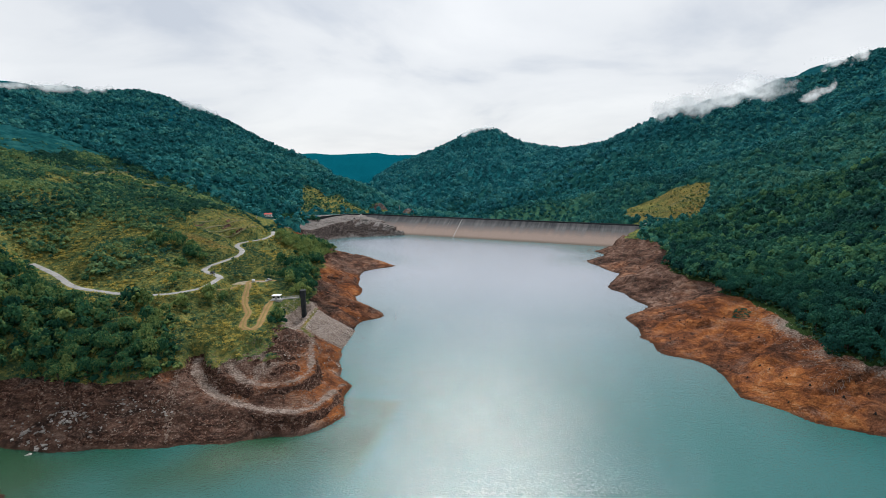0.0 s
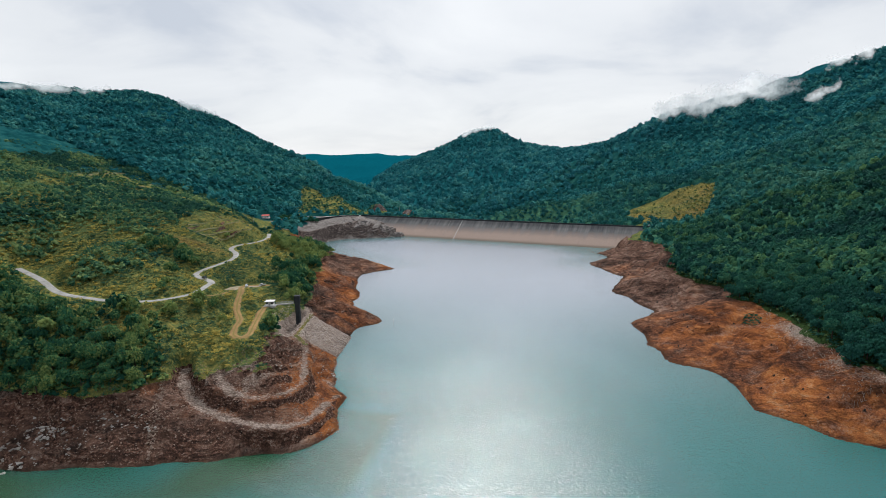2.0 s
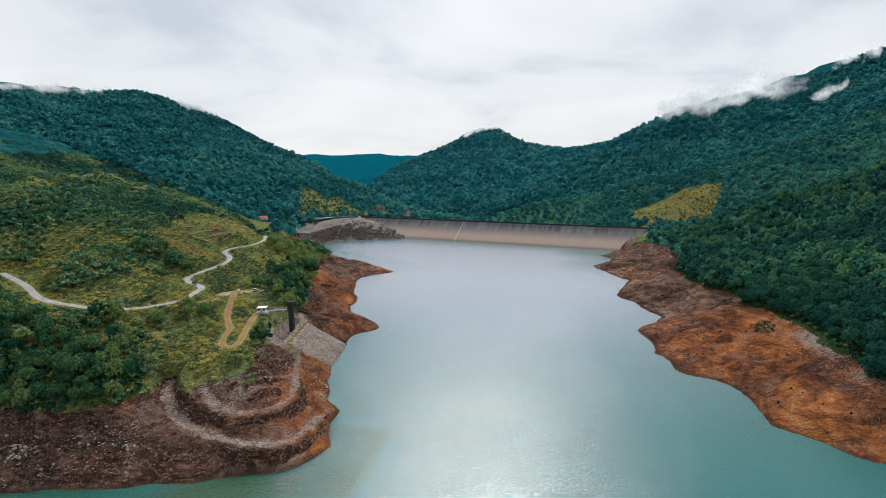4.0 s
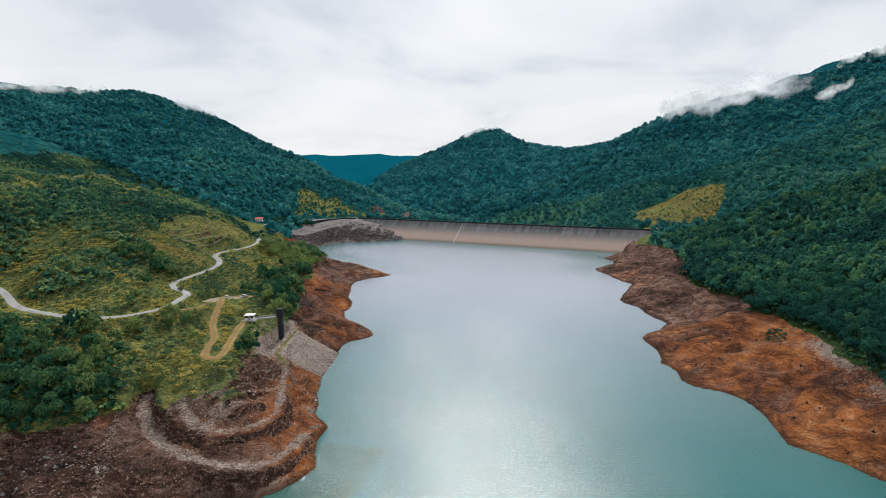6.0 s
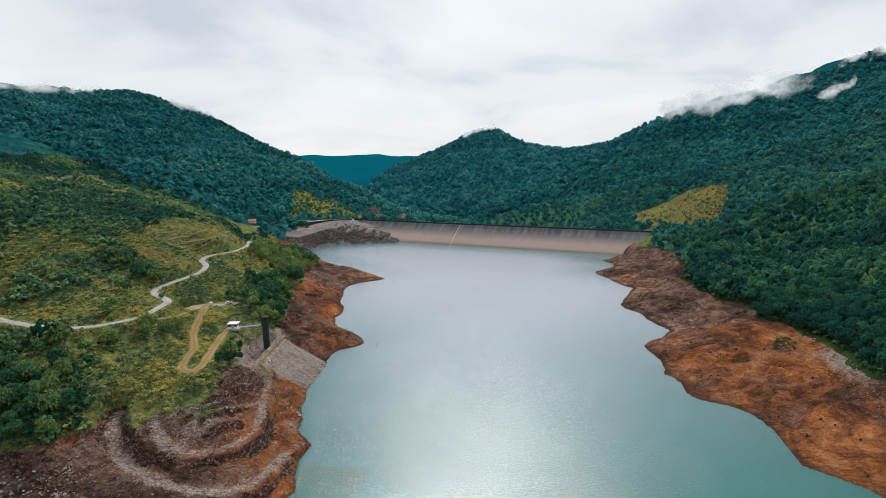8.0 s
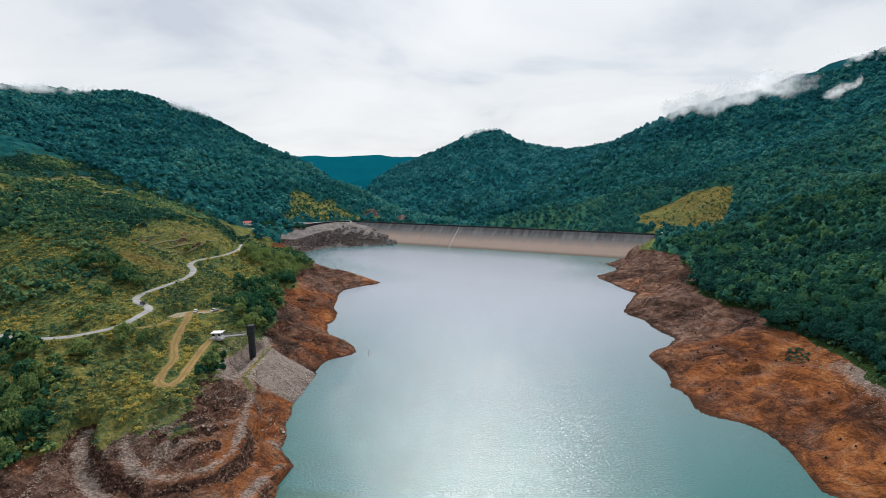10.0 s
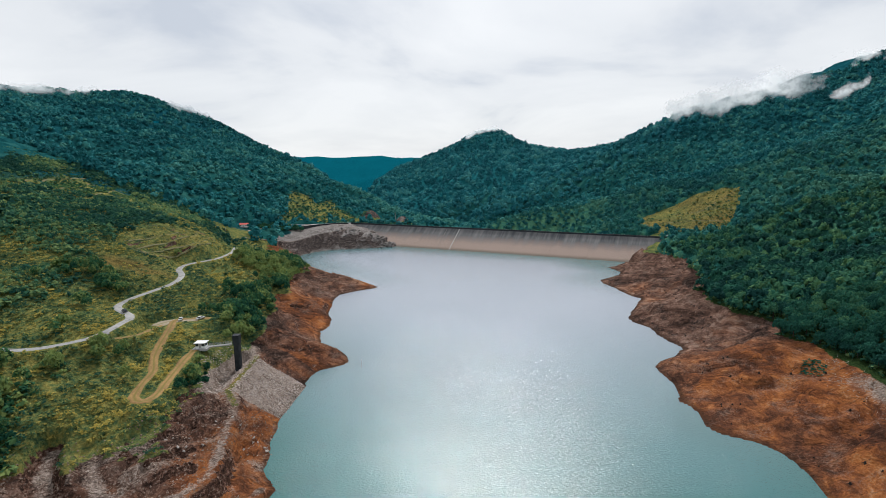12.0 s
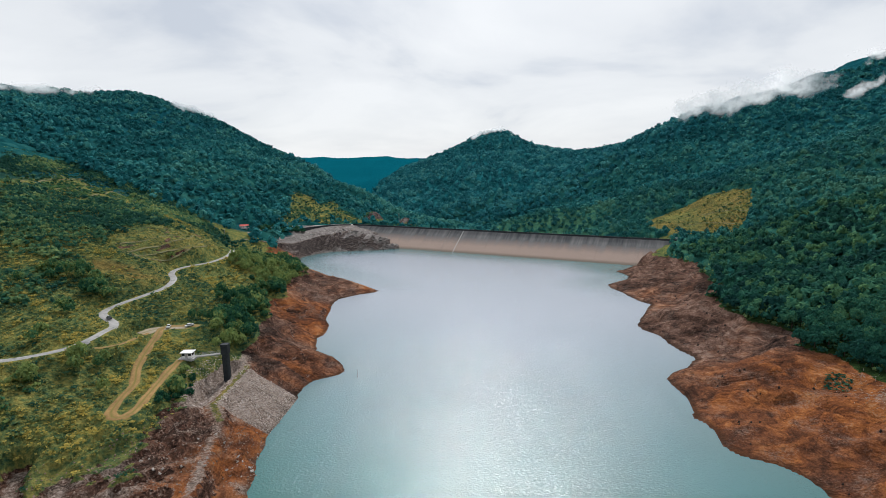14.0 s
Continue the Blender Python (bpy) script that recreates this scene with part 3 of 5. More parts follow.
def leaf_material(name, dark, mid, light, vary=0.45, thinness=0.22):
    n = Nodes(name)
    tone = n.math("ADD", n.attr("tint"), n.math("MULTIPLY", n.math("SUBTRACT", n.t.nodes.new("ShaderNodeNewGeometry").outputs["Random Per Island"], 0.5), vary))
    colour = n.ramp(tone, [(0.08, dark), (0.5, mid), (0.95, light)])
    n.done(colour, 0.7)
    n.bsdf.inputs["Specular IOR Level"].default_value = 0.02
    thin = n.t.nodes.new("ShaderNodeBsdfTranslucent")
    n.put(thin.inputs[0], colour)
    both = n.t.nodes.new("ShaderNodeMixShader")
    n.put(both.inputs[0], thinness)
    n.t.links.new(n.bsdf.outputs[0], both.inputs[1])
    n.t.links.new(thin.outputs[0], both.inputs[2])
    n.t.links.new(both.outputs[0], n.t.nodes["Material Output"].inputs[0])
    return n.mat


GROUND, WATER, DAMFACE = ground_material(), water_material(), concrete_face_material()
ASPHALT = simple("worn_pale_asphalt", (0.20, 0.20, 0.195), (0.33, 0.325, 0.315), 0.7, 0.85, 0.02, patches=(0.15, 0.15, 0.148))
DIRT, BENCHDIRT = track_material("rutted_tan_dirt", (0.165, 0.098, 0.036), (0.31, 0.192, 0.070), (0.15, 0.125, 0.028)), track_material("rutted_grey_brown_gravel", (0.12, 0.09, 0.075), (0.27, 0.215, 0.185), (0.09, 0.062, 0.048))
TERRACEPATH = track_material("pale_grassed_path", (0.125, 0.108, 0.050), (0.20, 0.168, 0.080), (0.085, 0.100, 0.038))
GRAVEL = track_material("grey_tan_gravel", (0.20, 0.165, 0.115), (0.34, 0.29, 0.215), (0.20, 0.175, 0.085))
STONE = simple("grey_riprap_stone", (0.25, 0.215, 0.195), (0.60, 0.52, 0.47), 0.9, 0.9, 0.1)
PALESTONE = simple("pale_boulder_stone", (0.15, 0.13, 0.12), (0.42, 0.39, 0.36), 0.9, 0.9, 0.1)
DARKCONC = simple("dark_concrete", (0.013, 0.017, 0.021), (0.040, 0.045, 0.050), 0.5, 0.85, 0.05)
GREYCONC = simple("grey_concrete", (0.24, 0.24, 0.24), (0.38, 0.37, 0.36), 0.5, 0.85, 0.03)
PALECONC = simple("pale_chalky_concrete", (0.42, 0.41, 0.39), (0.60, 0.58, 0.56), 0.8, 0.85, 0.02)
WHITEWALL = simple("white_painted_wall", (0.66, 0.67, 0.68), (0.80, 0.80, 0.79), 0.7, 0.7, 0.01)
BARK = simple("brown_bark", (0.035, 0.027, 0.02), (0.09, 0.07, 0.055), 3.0, 0.95, 0.05)
LEAF = leaf_material("forest_leaves", (0.012, 0.058, 0.052), (0.030, 0.126, 0.084), (0.100, 0.220, 0.098), 0.34, 0.26)
WARMLEAF = leaf_material("hillside_leaves", (0.020, 0.080, 0.062), (0.056, 0.165, 0.092), (0.215, 0.300, 0.120), 0.6, 0.38)
PEAKLEAF = leaf_material("hazy_peak_leaves", (0.016, 0.125, 0.150), (0.032, 0.215, 0.245), (0.080, 0.300, 0.290), 0.25, 0.3)
TREELEAF = leaf_material("bank_tree_leaves", (0.015, 0.068, 0.046), (0.048, 0.145, 0.066), (0.215, 0.280, 0.092), 0.6, 0.34)
HILLLEAF = leaf_material("hazy_hill_leaves", (0.020, 0.110, 0.114), (0.032, 0.172, 0.156), (0.080, 0.230, 0.165), 0.22)
SCRUBLEAF = leaf_material("scrub_leaves", (0.030, 0.098, 0.066), (0.130, 0.196, 0.080), (0.48, 0.385, 0.098), 0.65, 0.42)
FARLEAF = leaf_material("hazy_far_leaves", (0.013, 0.112, 0.126), (0.027, 0.195, 0.205), (0.080, 0.280, 0.240), 0.35)

FARCANOPY = canopy_material("hazy_far_canopy", (0.005, 0.034, 0.036), (0.010, 0.070, 0.068), (0.034, 0.125, 0.105), ((0.003, 0.028, 0.038), (0.006, 0.060, 0.076), (0.018, 0.105, 0.118)), 0.7)
PEAKCANOPY = canopy_material("hazy_peak_canopy", (0.005, 0.055, 0.066), (0.010, 0.100, 0.115), (0.030, 0.160, 0.165), None, 0.7)
HILLCANOPY = canopy_material("hill_forest_canopy", (0.006, 0.044, 0.040), (0.018, 0.090, 0.074), (0.060, 0.150, 0.085))

# -- the ground, the water and the dam --
PATCH_RIGHT = [(91, 800), (144, 830), (180, 815), (205, 758), (184, 691), (161, 651), (132, 688), (106, 715)]
PATCH_LEFT = [(-386, 730), (-465, 943), (-430, 1010), (-300, 880), (-306, 835), (-362, 790)]
MEADOW = [(-160, 190), (-174, 207), (-186, 236), (-202, 242), (-300, 230), (-330, 300), (-300, 400), (-262, 470), (-228, 470), (-214, 415), (-200, 372), (-186, 345), (-171, 320), (-148, 290), (-140, 250), (-132, 205)]
GROVE = [(-262, 430), (-300, 520), (-310, 560), (-295, 600), (-260, 565), (-214, 500), (-192, 440), (-178, 385), (-166, 330), (-174, 326), (-186, 350), (-201, 375), (-215, 420), (-240, 440)]
ABUTMENT = [(-362, 735), (-345, 650), (-318, 650), (-240, 715), (-212, 735), (-290, 805), (-345, 795)]
RIPRAP = [(-137, 267), (-144.6, 303), (-119, 303), (-114, 270)]
APRON = [(-138, 264), (-146, 305), (-153, 316), (-162, 304), (-162, 286), (-156, 270), (-149, 256), (-140, 256)]
CUT_BANK = [(-268, 325), (-272, 345), (-250, 372), (-233, 362), (-233, 345), (-250, 330)]


def soft_ring(x, y, ring, width):
    if width >= 4:
        x, y = x + 1.1 * width * fractal(x, y, 22, 3, 131), y + 1.1 * width * fractal(x, y, 22, 3, 137)
    d, _ = to_line(x, y, ring + ring[:1], width * 2)
    return ease(np.where(inside(x, y, ring), d, -d), -width, width)


FULL_Z = 16.5


def full_level(x, y):
    """The height up to which the lake has drowned the plants."""
    beyond = (x - DAM_A.x) * DAM_OUT.x + (y - DAM_A.y) * DAM_OUT.y < -8
    return np.where(beyond, -500.0, FULL_Z - 3.5 * ease(y, 560, 640) * (x > 0) - 2.0 * ease(y, 350, 420) * (x < 0))


def zones(x, y, z, d):
    bare = ease(z + 1.3 * fractal(x, y, 30, 3, 61), full_level(x, y) + 1.3, full_level(x, y) - 1.3) * ((x - DAM_A.x) * DAM_OUT.x + (y - DAM_A.y) * DAM_OUT.y > -1)
    orange = np.where(x > 0, 0.27 + 0.42 * ease(y, 390, 330), np.where(y > 320, 0.62 + 0.4 * fractal(x, y, 42, 2, 73), 0.30 * ease(y, 172, 196) + 0.35 * fractal(x, y, 24, 3, 75))) + 0.25 * fractal(x, y, 60, 2, 71)
    orange = np.maximum(orange, 0.7 * ease(np.hypot((x + 114), (y - 252) * 0.55), 17, 9))
    stony = np.maximum(1.0 * soft_ring(x, y, RIPRAP, 1.5), 0.9 * soft_ring(x, y, APRON, 3))
    stony = np.maximum(stony, 0.58 * ease(z, 10.0, 15.5) * (x > 80) * ease(y, 390, 330) * (0.65 + 0.7 * fractal(x, y, 25, 2, 81)))
    stony = np.maximum(stony, (0.20 + 0.35 * fractal(x, y, 8, 3, 84)) * ease(x, -160, -150) * ease(x, -88, -98) * ease(y, 178, 190) * ease(y, 272, 262))
    stony = np.maximum(stony, (0.60 + 0.3 * fractal(x, y, 14, 3, 82)) * (y > 640) * (x < -200))
    orange = np.where((y > 640) & (x < -200), -0.1, orange)
    bare = np.maximum(bare, soft_ring(x, y, ABUTMENT, 8) * (0.55 + 0.45 * ease(fractal(x, y, 24, 3, 77), 0.75, 0.3)))
    stony = np.maximum(stony, (0.62 + 0.35 * fractal(x, y, 16, 3, 79)) * soft_ring(x, y, ABUTMENT, 8))
    for line in (BENCH_LOWER, BENCH_UPPER):
        along = to_line(x, y, dense(line, 6), 9.0)[0] + 0.9 * fractal(x, y, 7, 2, 83)
        stony = np.maximum(stony, (0.66 + 0.25 * fractal(x, y, 5, 2, 85)) * ease(along, 3.6, 0.8))
    dry = np.maximum(0.42 * soft_ring(x, y, PATCH_RIGHT, 6) + 0.3 * fractal(x, y, 30, 2, 12) * soft_ring(x, y, PATCH_RIGHT, 2), 0.1 * soft_ring(x, y, PATCH_LEFT, 10))
    grassy = np.maximum.reduce([soft_ring(x, y, PATCH_RIGHT, 5), soft_ring(x, y, PATCH_LEFT, 10), 0.9 * ease(np.hypot(x + 190, y - 340), 400, 310) * (x < -100) * (z > 12) * (1 - 0.85 * soft_ring(x, y, TERRACE_HIGH, 6)),
                                0.7 * soft_ring(x, y, TERRACE_LOW, 8),  0.9 * ease(np.hypot(x - 105, y - 668), 60, 40), 0.35 * soft_ring(x, y, ABUTMENT, 14)]) 
    far_haze = ease(np.hypot(x, y), 600, 900)
    # terraces: brown broken risers, tan dry treads; and the grassed-over cut above the road
    for ring, rise, amount in ((TERRACE_LOW, 4.2, 0.75), (TERRACE_HIGH, 7.0, 0.3)):
        f = z / rise - np.floor(z / rise)
        tread, here = np.maximum(ease(f, 0.12, 0.05), ease(f, 0.93, 0.98)), soft_ring(x, y, ring, 3)
        bare = np.maximum(bare, (1 - tread) * here * amount * (0.75 + 0.5 * fractal(x, y, 18, 2, 87)))
        dry, grassy = np.maximum(dry, (0.25 if rise < 5 else 0.0) * tread * here), np.maximum(grassy, 0.6 * tread * here)
    orange = np.where(soft_ring(x, y, TERRACE_LOW, 5) > 0.1, 0.2, orange)
    dry = np.maximum(dry, 0.9 * soft_ring(x, y, CUT_BANK, 5) * (0.7 + 0.5 * fractal(x, y, 12, 2, 89)))
    for hx, hy, hz, hr in HILLOCKS:
        dome = ease(np.hypot(x - hx, y - hy), hr * 1.05, hr * 0.7)
        bare, orange, stony = np.maximum(bare, 0.9 * dome), np.where(dome > 0.1, -1.0, orange), np.where(dome > 0.1, 0.12, stony)
        far_haze, grassy = far_haze * (1 - ease(np.hypot(x - hx, y - hy), hr * 1.7, hr * 1.2)), np.maximum(grassy, ease(np.hypot(x - hx, y - hy), hr * 1.6, hr * 1.1))
    # the berm and the old bench carry some grass
    berm = ease(to_line(x, y, BENCH_UPPER[-5:], 6.0)[0], 2.6, 1.2)
    bare, grassy, dry = np.minimum(bare, 1 - 0.62 * berm), np.maximum(grassy, berm), np.maximum(dry, 0.35 * berm)
    return bare, orange, stony, grassy, dry, far_haze


def build_ground():
    ny, nx = MX.shape
    idx = np.arange(nx * ny).reshape(ny, nx)
    quads = np.stack([idx[:-1, :-1], idx[:-1, 1:], idx[1:, 1:], idx[1:, :-1]], -1).reshape(-1, 4)
    bare, orange, stony, grassy, dry, far_haze = zones(MX.ravel(), MY.ravel(), GZ.ravel(), GD.ravel())
    gy, gx = np.gradient(GZ, GY, GX)
    steep = np.where((MY > 640) & (MX < -200), 0.55, 1.0)
    rock = (ease(np.hypot(gx, gy), 0.6 * steep, 1.15 * steep) * (GD > 1.5) * np.where(MX < 0, 1.0, 0.5)).ravel() * (1 - soft_ring(MX.ravel(), MY.ravel(), RIPRAP, 2)) * (1 - 0.9 * soft_ring(MX.ravel(), MY.ravel(), APRON, 3)) * (1 - 0.85 * ease(np.hypot(MX.ravel() + 114, (MY.ravel() - 252) * 0.55), 17, 9))
    rock = np.maximum(rock, (0.44 + 0.3 * fractal(MX, MY, 12, 3, 93) * 1.0).ravel() * (ease(MX, -98, -112) * ease(MY, 186, 176) * (GD > 1)).ravel())
    me = mesh_from("ground", np.stack([MX, MY, GZ], -1).reshape(-1, 3), quads, GROUND, True, {"bare": bare, "orange": orange, "stony": stony, "grassy": grassy, "dry": dry, "far_haze": far_haze, "rock": rock, "ashen": (0.85 * ease(MY, 630, 660) * (MX < -190)).ravel(), "wet": (ease(GZ, 0.75, 0.1) * (GD > -2)).ravel()})
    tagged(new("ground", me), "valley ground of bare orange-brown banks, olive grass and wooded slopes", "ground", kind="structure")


def build_water():
    xs, ys = np.arange(-420, 421, 6.0), np.concatenate([np.arange(-900, 90, 30.0), np.arange(90, 830, 5.0)])
    x, y = np.meshgrid(xs, ys)
    d = shore_distance(x.ravel(), y.ravel())
    shallow_reflect = np.where((x.ravel() < -60) & (y.ravel() < 215), ease(-d, 55, 4), 0.25 * ease(-d, 24, 0)) * (0.75 + 0.4 * fractal(x.ravel(), y.ravel(), 35, 2, 5))
    idx = np.arange(x.size).reshape(x.shape)
    quads = np.stack([idx[:-1, :-1], idx[:-1, 1:], idx[1:, 1:], idx[1:, :-1]], -1).reshape(-1, 4)
    s = (x - DAM_A.x) * DAM_OUT.x + (y - DAM_A.y) * DAM_OUT.y
    keep = (s.ravel()[quads] > 12).all(1)
    me = mesh_from("water", np.stack([x, y, np.full_like(x, WATER_Z)], -1).reshape(-1, 3), quads[keep], WATER, True, {"shallow_reflect": shallow_reflect, "sky_sheen": 0.9 * ease(y.ravel() + 0.25 * np.abs(x.ravel() + 30) * -1, 170, 480) * (1 - 0.75 * ease(-d, 55, 0) * ease(y.ravel(), 480, 640))})
    tagged(new("water", me), "green rippled reservoir water reflecting a white sky", "water", kind="structure")


build_ground()
build_water()

# -- trees --
def crown_template(seed, lobes, leaves, size, height=1.0, spread_r=1.0, loose=0.55):
    """Clumps of leaves over a few lobes: a crown of about unit radius standing on z = 0. Returns vertices and quads."""
    rng = np.random.default_rng(seed)
    verts = []
    for k in range(lobes):
        a = 2 * math.pi * (k + rng.random() * 0.7) / max(lobes - 1, 1)
        c = np.array([0.48 * math.cos(a), 0.48 * math.sin(a), 0.45 + 0.35 * rng.random()]) if k else np.array([0, 0, 0.85])
        c[:2] *= spread_r
        r = (0.50 + 0.16 * rng.random()) * (1.0 if k else 1.15)
        n = rng.normal(size=(leaves, 3))
        n[:, 2] = np.abs(n[:, 2]) * 1.15 - 0.35
        n /= np.linalg.norm(n, axis=1)[:, None]
        at = c + n * r * (0.82 + 0.3 * rng.random((leaves, 1)))
        face = n + loose * rng.normal(size=(leaves, 3)) + np.array([0, 0, 0.35])
        face /= np.linalg.norm(face, axis=1)[:, None]
        u = np.cross(face, rng.normal(size=(leaves, 3)))
        u /= np.linalg.norm(u, axis=1)[:, None]
        w = np.cross(face, u)
        s = size * (0.65 + 0.7 * rng.random((leaves, 1)))
        dent = face * s * 0.35
        verts.append(np.stack([at - u * s, at - w * s * 0.8 - dent, at + u * s, at + w * s * 0.8 - dent], 1))
    v = np.concatenate(verts).reshape(-1, 3)
    v[:, 2] *= height
    return v, np.arange(len(v)).reshape(-1, 4)


def scatter(name, places, templates, material, label, category, seed):
    """One mesh of many plants: places are rows of x, y, z, radius, height factor, tint."""
    rng = np.random.default_rng(seed)
    vs, fs, tints, base = [], [], [], 0
    pick = rng.integers(0, len(templates), len(places))
    for t, (tv, tf) in enumerate(templates):
        rows = places[pick == t]
        if not len(rows):
            continue
        a = rng.random(len(rows)) * 2 * math.pi
        c, s = np.cos(a)[:, None], np.sin(a)[:, None]
        r = rows[:, 3:4]
        x = rows[:, 0:1] + r * (tv[None, :, 0] * c - tv[None, :, 1] * s)
        y = rows[:, 1:2] + r * (tv[None, :, 0] * s + tv[None, :, 1] * c)
        z = rows[:, 2:3] + r * rows[:, 4:5] * tv[None, :, 2]
        vs.append(np.stack([x, y, z], -1).reshape(-1, 3))
        fs.append((tf[None] + (base + np.arange(len(rows)) * len(tv))[:, None, None]).reshape(-1, 4))
        tints.append(np.repeat(rows[:, 5], len(tv)))
        base += len(rows) * len(tv)
    me = mesh_from(name, np.concatenate(vs), np.concatenate(fs), material, False, {"tint": np.concatenate(tints)})
    return tagged(new(name, me), label, category, kind="stuff")


def jitter(x0, x1, y0, y1, step, rng):
    x, y = np.meshgrid(np.arange(x0, x1, step), np.arange(y0, y1, step))
    x, y = x.ravel(), y.ravel()
    return x + (rng.random(len(x)) - 0.5) * step * 0.95, y + (rng.random(len(x)) - 0.5) * step * 0.95


def in_view(x, y, margin=60.0):
    """Plan positions that the flight can see: a wide wedge ahead."""
    a = np.degrees(np.arctan2(x, np.maximum(y, 1.0)))
    return (y > 60) & (a > -57) & (a < 34)


def near_line(x, y, line, reach):
    return to_line(x, y, line, reach + 1)[0] < reach


def clearings(x, y, terraces=True):
    """0 to 1: how far tall trees keep away."""
    open_ = np.maximum.reduce([soft_ring(x, y, r, w) for r, w in ((PATCH_RIGHT, 4), (PATCH_LEFT, 8), (ABUTMENT, 6)) + (((TERRACE_HIGH, 10), (TERRACE_LOW, 6)) if terraces else ())])
    for line, reach in ((ROAD[:21], 7.0 if terraces else 3.6), (ROAD[22:], 6.0), ([(-391, 668), (-352, 598)], 11.0), (PARKING, 8.0 if terraces else 5.0), (TRACK_UPPER, 6.0 if terraces else 2.9), (TRACK_SPUR, 5.0 if terraces else 2.2)):
        open_ = np.where(near_line(x, y, dense(line, 6), reach), 1.0, open_)
    for hx, hy, hz, hr in HILLOCKS:
        open_ = np.where(np.hypot(x - hx, y - hy) < hr, 1.0, open_)
    s = (x - DAM_A.x) * DAM_OUT.x + (y - DAM_A.y) * DAM_OUT.y
    l = (x - DAM_A.x) * DAM_DIR.x + (y - DAM_A.y) * DAM_DIR.y
    open_ = np.where((s > -35) & (s < 60) & (l > -10) & (l < 420), 1.0, open_)
    return open_


def tree_rows(x, y, sink=0.0, radius=(2.6, 4.6), tall=(0.95, 1.35), tone=(0.15, 0.7), seed=5, terraces=True):
    rng = np.random.default_rng(seed)
    z = ground(x, y)
    ok = (z > full_level(x, y) + 0.2 + 0.8 * fractal(x, y, 18, 2, 91)) & in_view(x, y)
    x, y, z = x[ok], y[ok], z[ok]
    ok = rng.random(len(x)) > clearings(x, y, terraces)
    x, y, z = x[ok], y[ok], z[ok]
    r = radius[0] + (radius[1] - radius[0]) * rng.random(len(x)) ** 1.5
    tint = np.clip(tone[0] + (tone[1] - tone[0]) * (0.5 + 0.5 * fractal(x, y, 50, 3, 95)) + 0.22 * rng.normal(size=len(x)), 0, 1)
    return np.stack([x, y, z + sink, r, tall[0] + (tall[1] - tall[0]) * rng.random(len(x)), tint], -1)


def seen_from_lake(rows, slack=22.0):
    """Leaves out far trees that whole ridges hide from the air above the lake."""
    eye = np.array([0.0, 50.0, 150.0])
    ok = np.ones(len(rows), bool)
    for f in np.linspace(0.3, 0.97, 34):
        p = eye + (rows[:, :3] + np.array([0, 0, 8.0]) - eye) * f
        ok &= ground(p[:, 0], p[:, 1]) < p[:, 2] + slack
    return rows[ok]


def crowns(x, y, cell, seed):
    """Height and tone of a closed canopy: rounded crowns about one cell across."""
    ix, iy = np.floor(x / cell), np.floor(y / cell)
    best, tone = np.zeros(x.shape), np.full(x.shape, 0.3)
    for dx in (-1, 0, 1):
        for dy in (-1, 0, 1):
            jx, jy = ix + dx, iy + dy
            cx = (jx + 0.15 + 0.7 * lattice(jx, jy, seed)) * cell
            cy = (jy + 0.15 + 0.7 * lattice(jx, jy, seed + 1)) * cell
            size = 0.65 + 0.6 * lattice(jx, jy, seed + 2)
            d = np.hypot(x - cx, y - cy) / (cell * 0.72 * size)
            h = (0.55 + 0.75 * lattice(jx, jy, seed + 3)) * np.sqrt(np.clip(1 - d * d, 0, 1))
            more = h > best
            best, tone = np.where(more, h, best), np.where(more, lattice(jx, jy, seed + 4), tone)
    return best, tone


def canopy(name, x0, x1, y0, y1, step, cell, tall, material, label, seed, keep, lift=0.0):
    """A closed far canopy over the ground as one mesh; keep(x, y) says how much of it stands where."""
    x, y = np.meshgrid(np.arange(x0, x1, step), np.arange(y0, y1, step))
    x, y = x + step * 0.35 * (np.random.default_rng(seed).random(x.shape) - 0.5), y + step * 0.35 * (np.random.default_rng(seed + 1).random(x.shape) - 0.5)
    fx, fy = x.ravel(), y.ravel()
    h, tone = crowns(fx, fy, cell, seed)
    h2, tone2 = crowns(fx, fy, cell * 0.42, seed + 9)
    g = ground(fx, fy)
    k = keep(fx, fy) * (1 - clearings(fx, fy)) * in_view(fx, fy) * ease(g - full_level(fx, fy), -0.5, 2.0)
    z = g - 3.0 + k * (3.4 + tall * (h + 0.35 * h2 + 0.10 * np.random.default_rng(seed + 2).normal(size=h.shape)))
    rows = np.stack([fx, fy, g], -1)
    eye = np.array([0.0, 50.0, 150.0])
    seen = np.ones(len(rows), bool)
    for f in np.linspace(0.3, 0.97, 30):
        p = eye + (rows + np.array([0, 0, tall]) - eye) * f
        seen &= ground(p[:, 0], p[:, 1]) < p[:, 2] + 25
    idx = np.arange(fx.size).reshape(x.shape)
    quads = np.stack([idx[:-1, :-1], idx[:-1, 1:], idx[1:, 1:], idx[1:, :-1]], -1).reshape(-1, 4)
    quads = quads[((k > 0.02) & seen)[quads].any(1)]
    used, new_id = np.unique(quads, return_inverse=True)
    me = mesh_from(name, np.stack([fx, fy, z], -1)[used], new_id.reshape(-1, 4), material, True, {"tint": lift + 0.65 * tone[used] + 0.35 * tone2[used]})
    return tagged(new(name, me), label, "forest", kind="stuff")


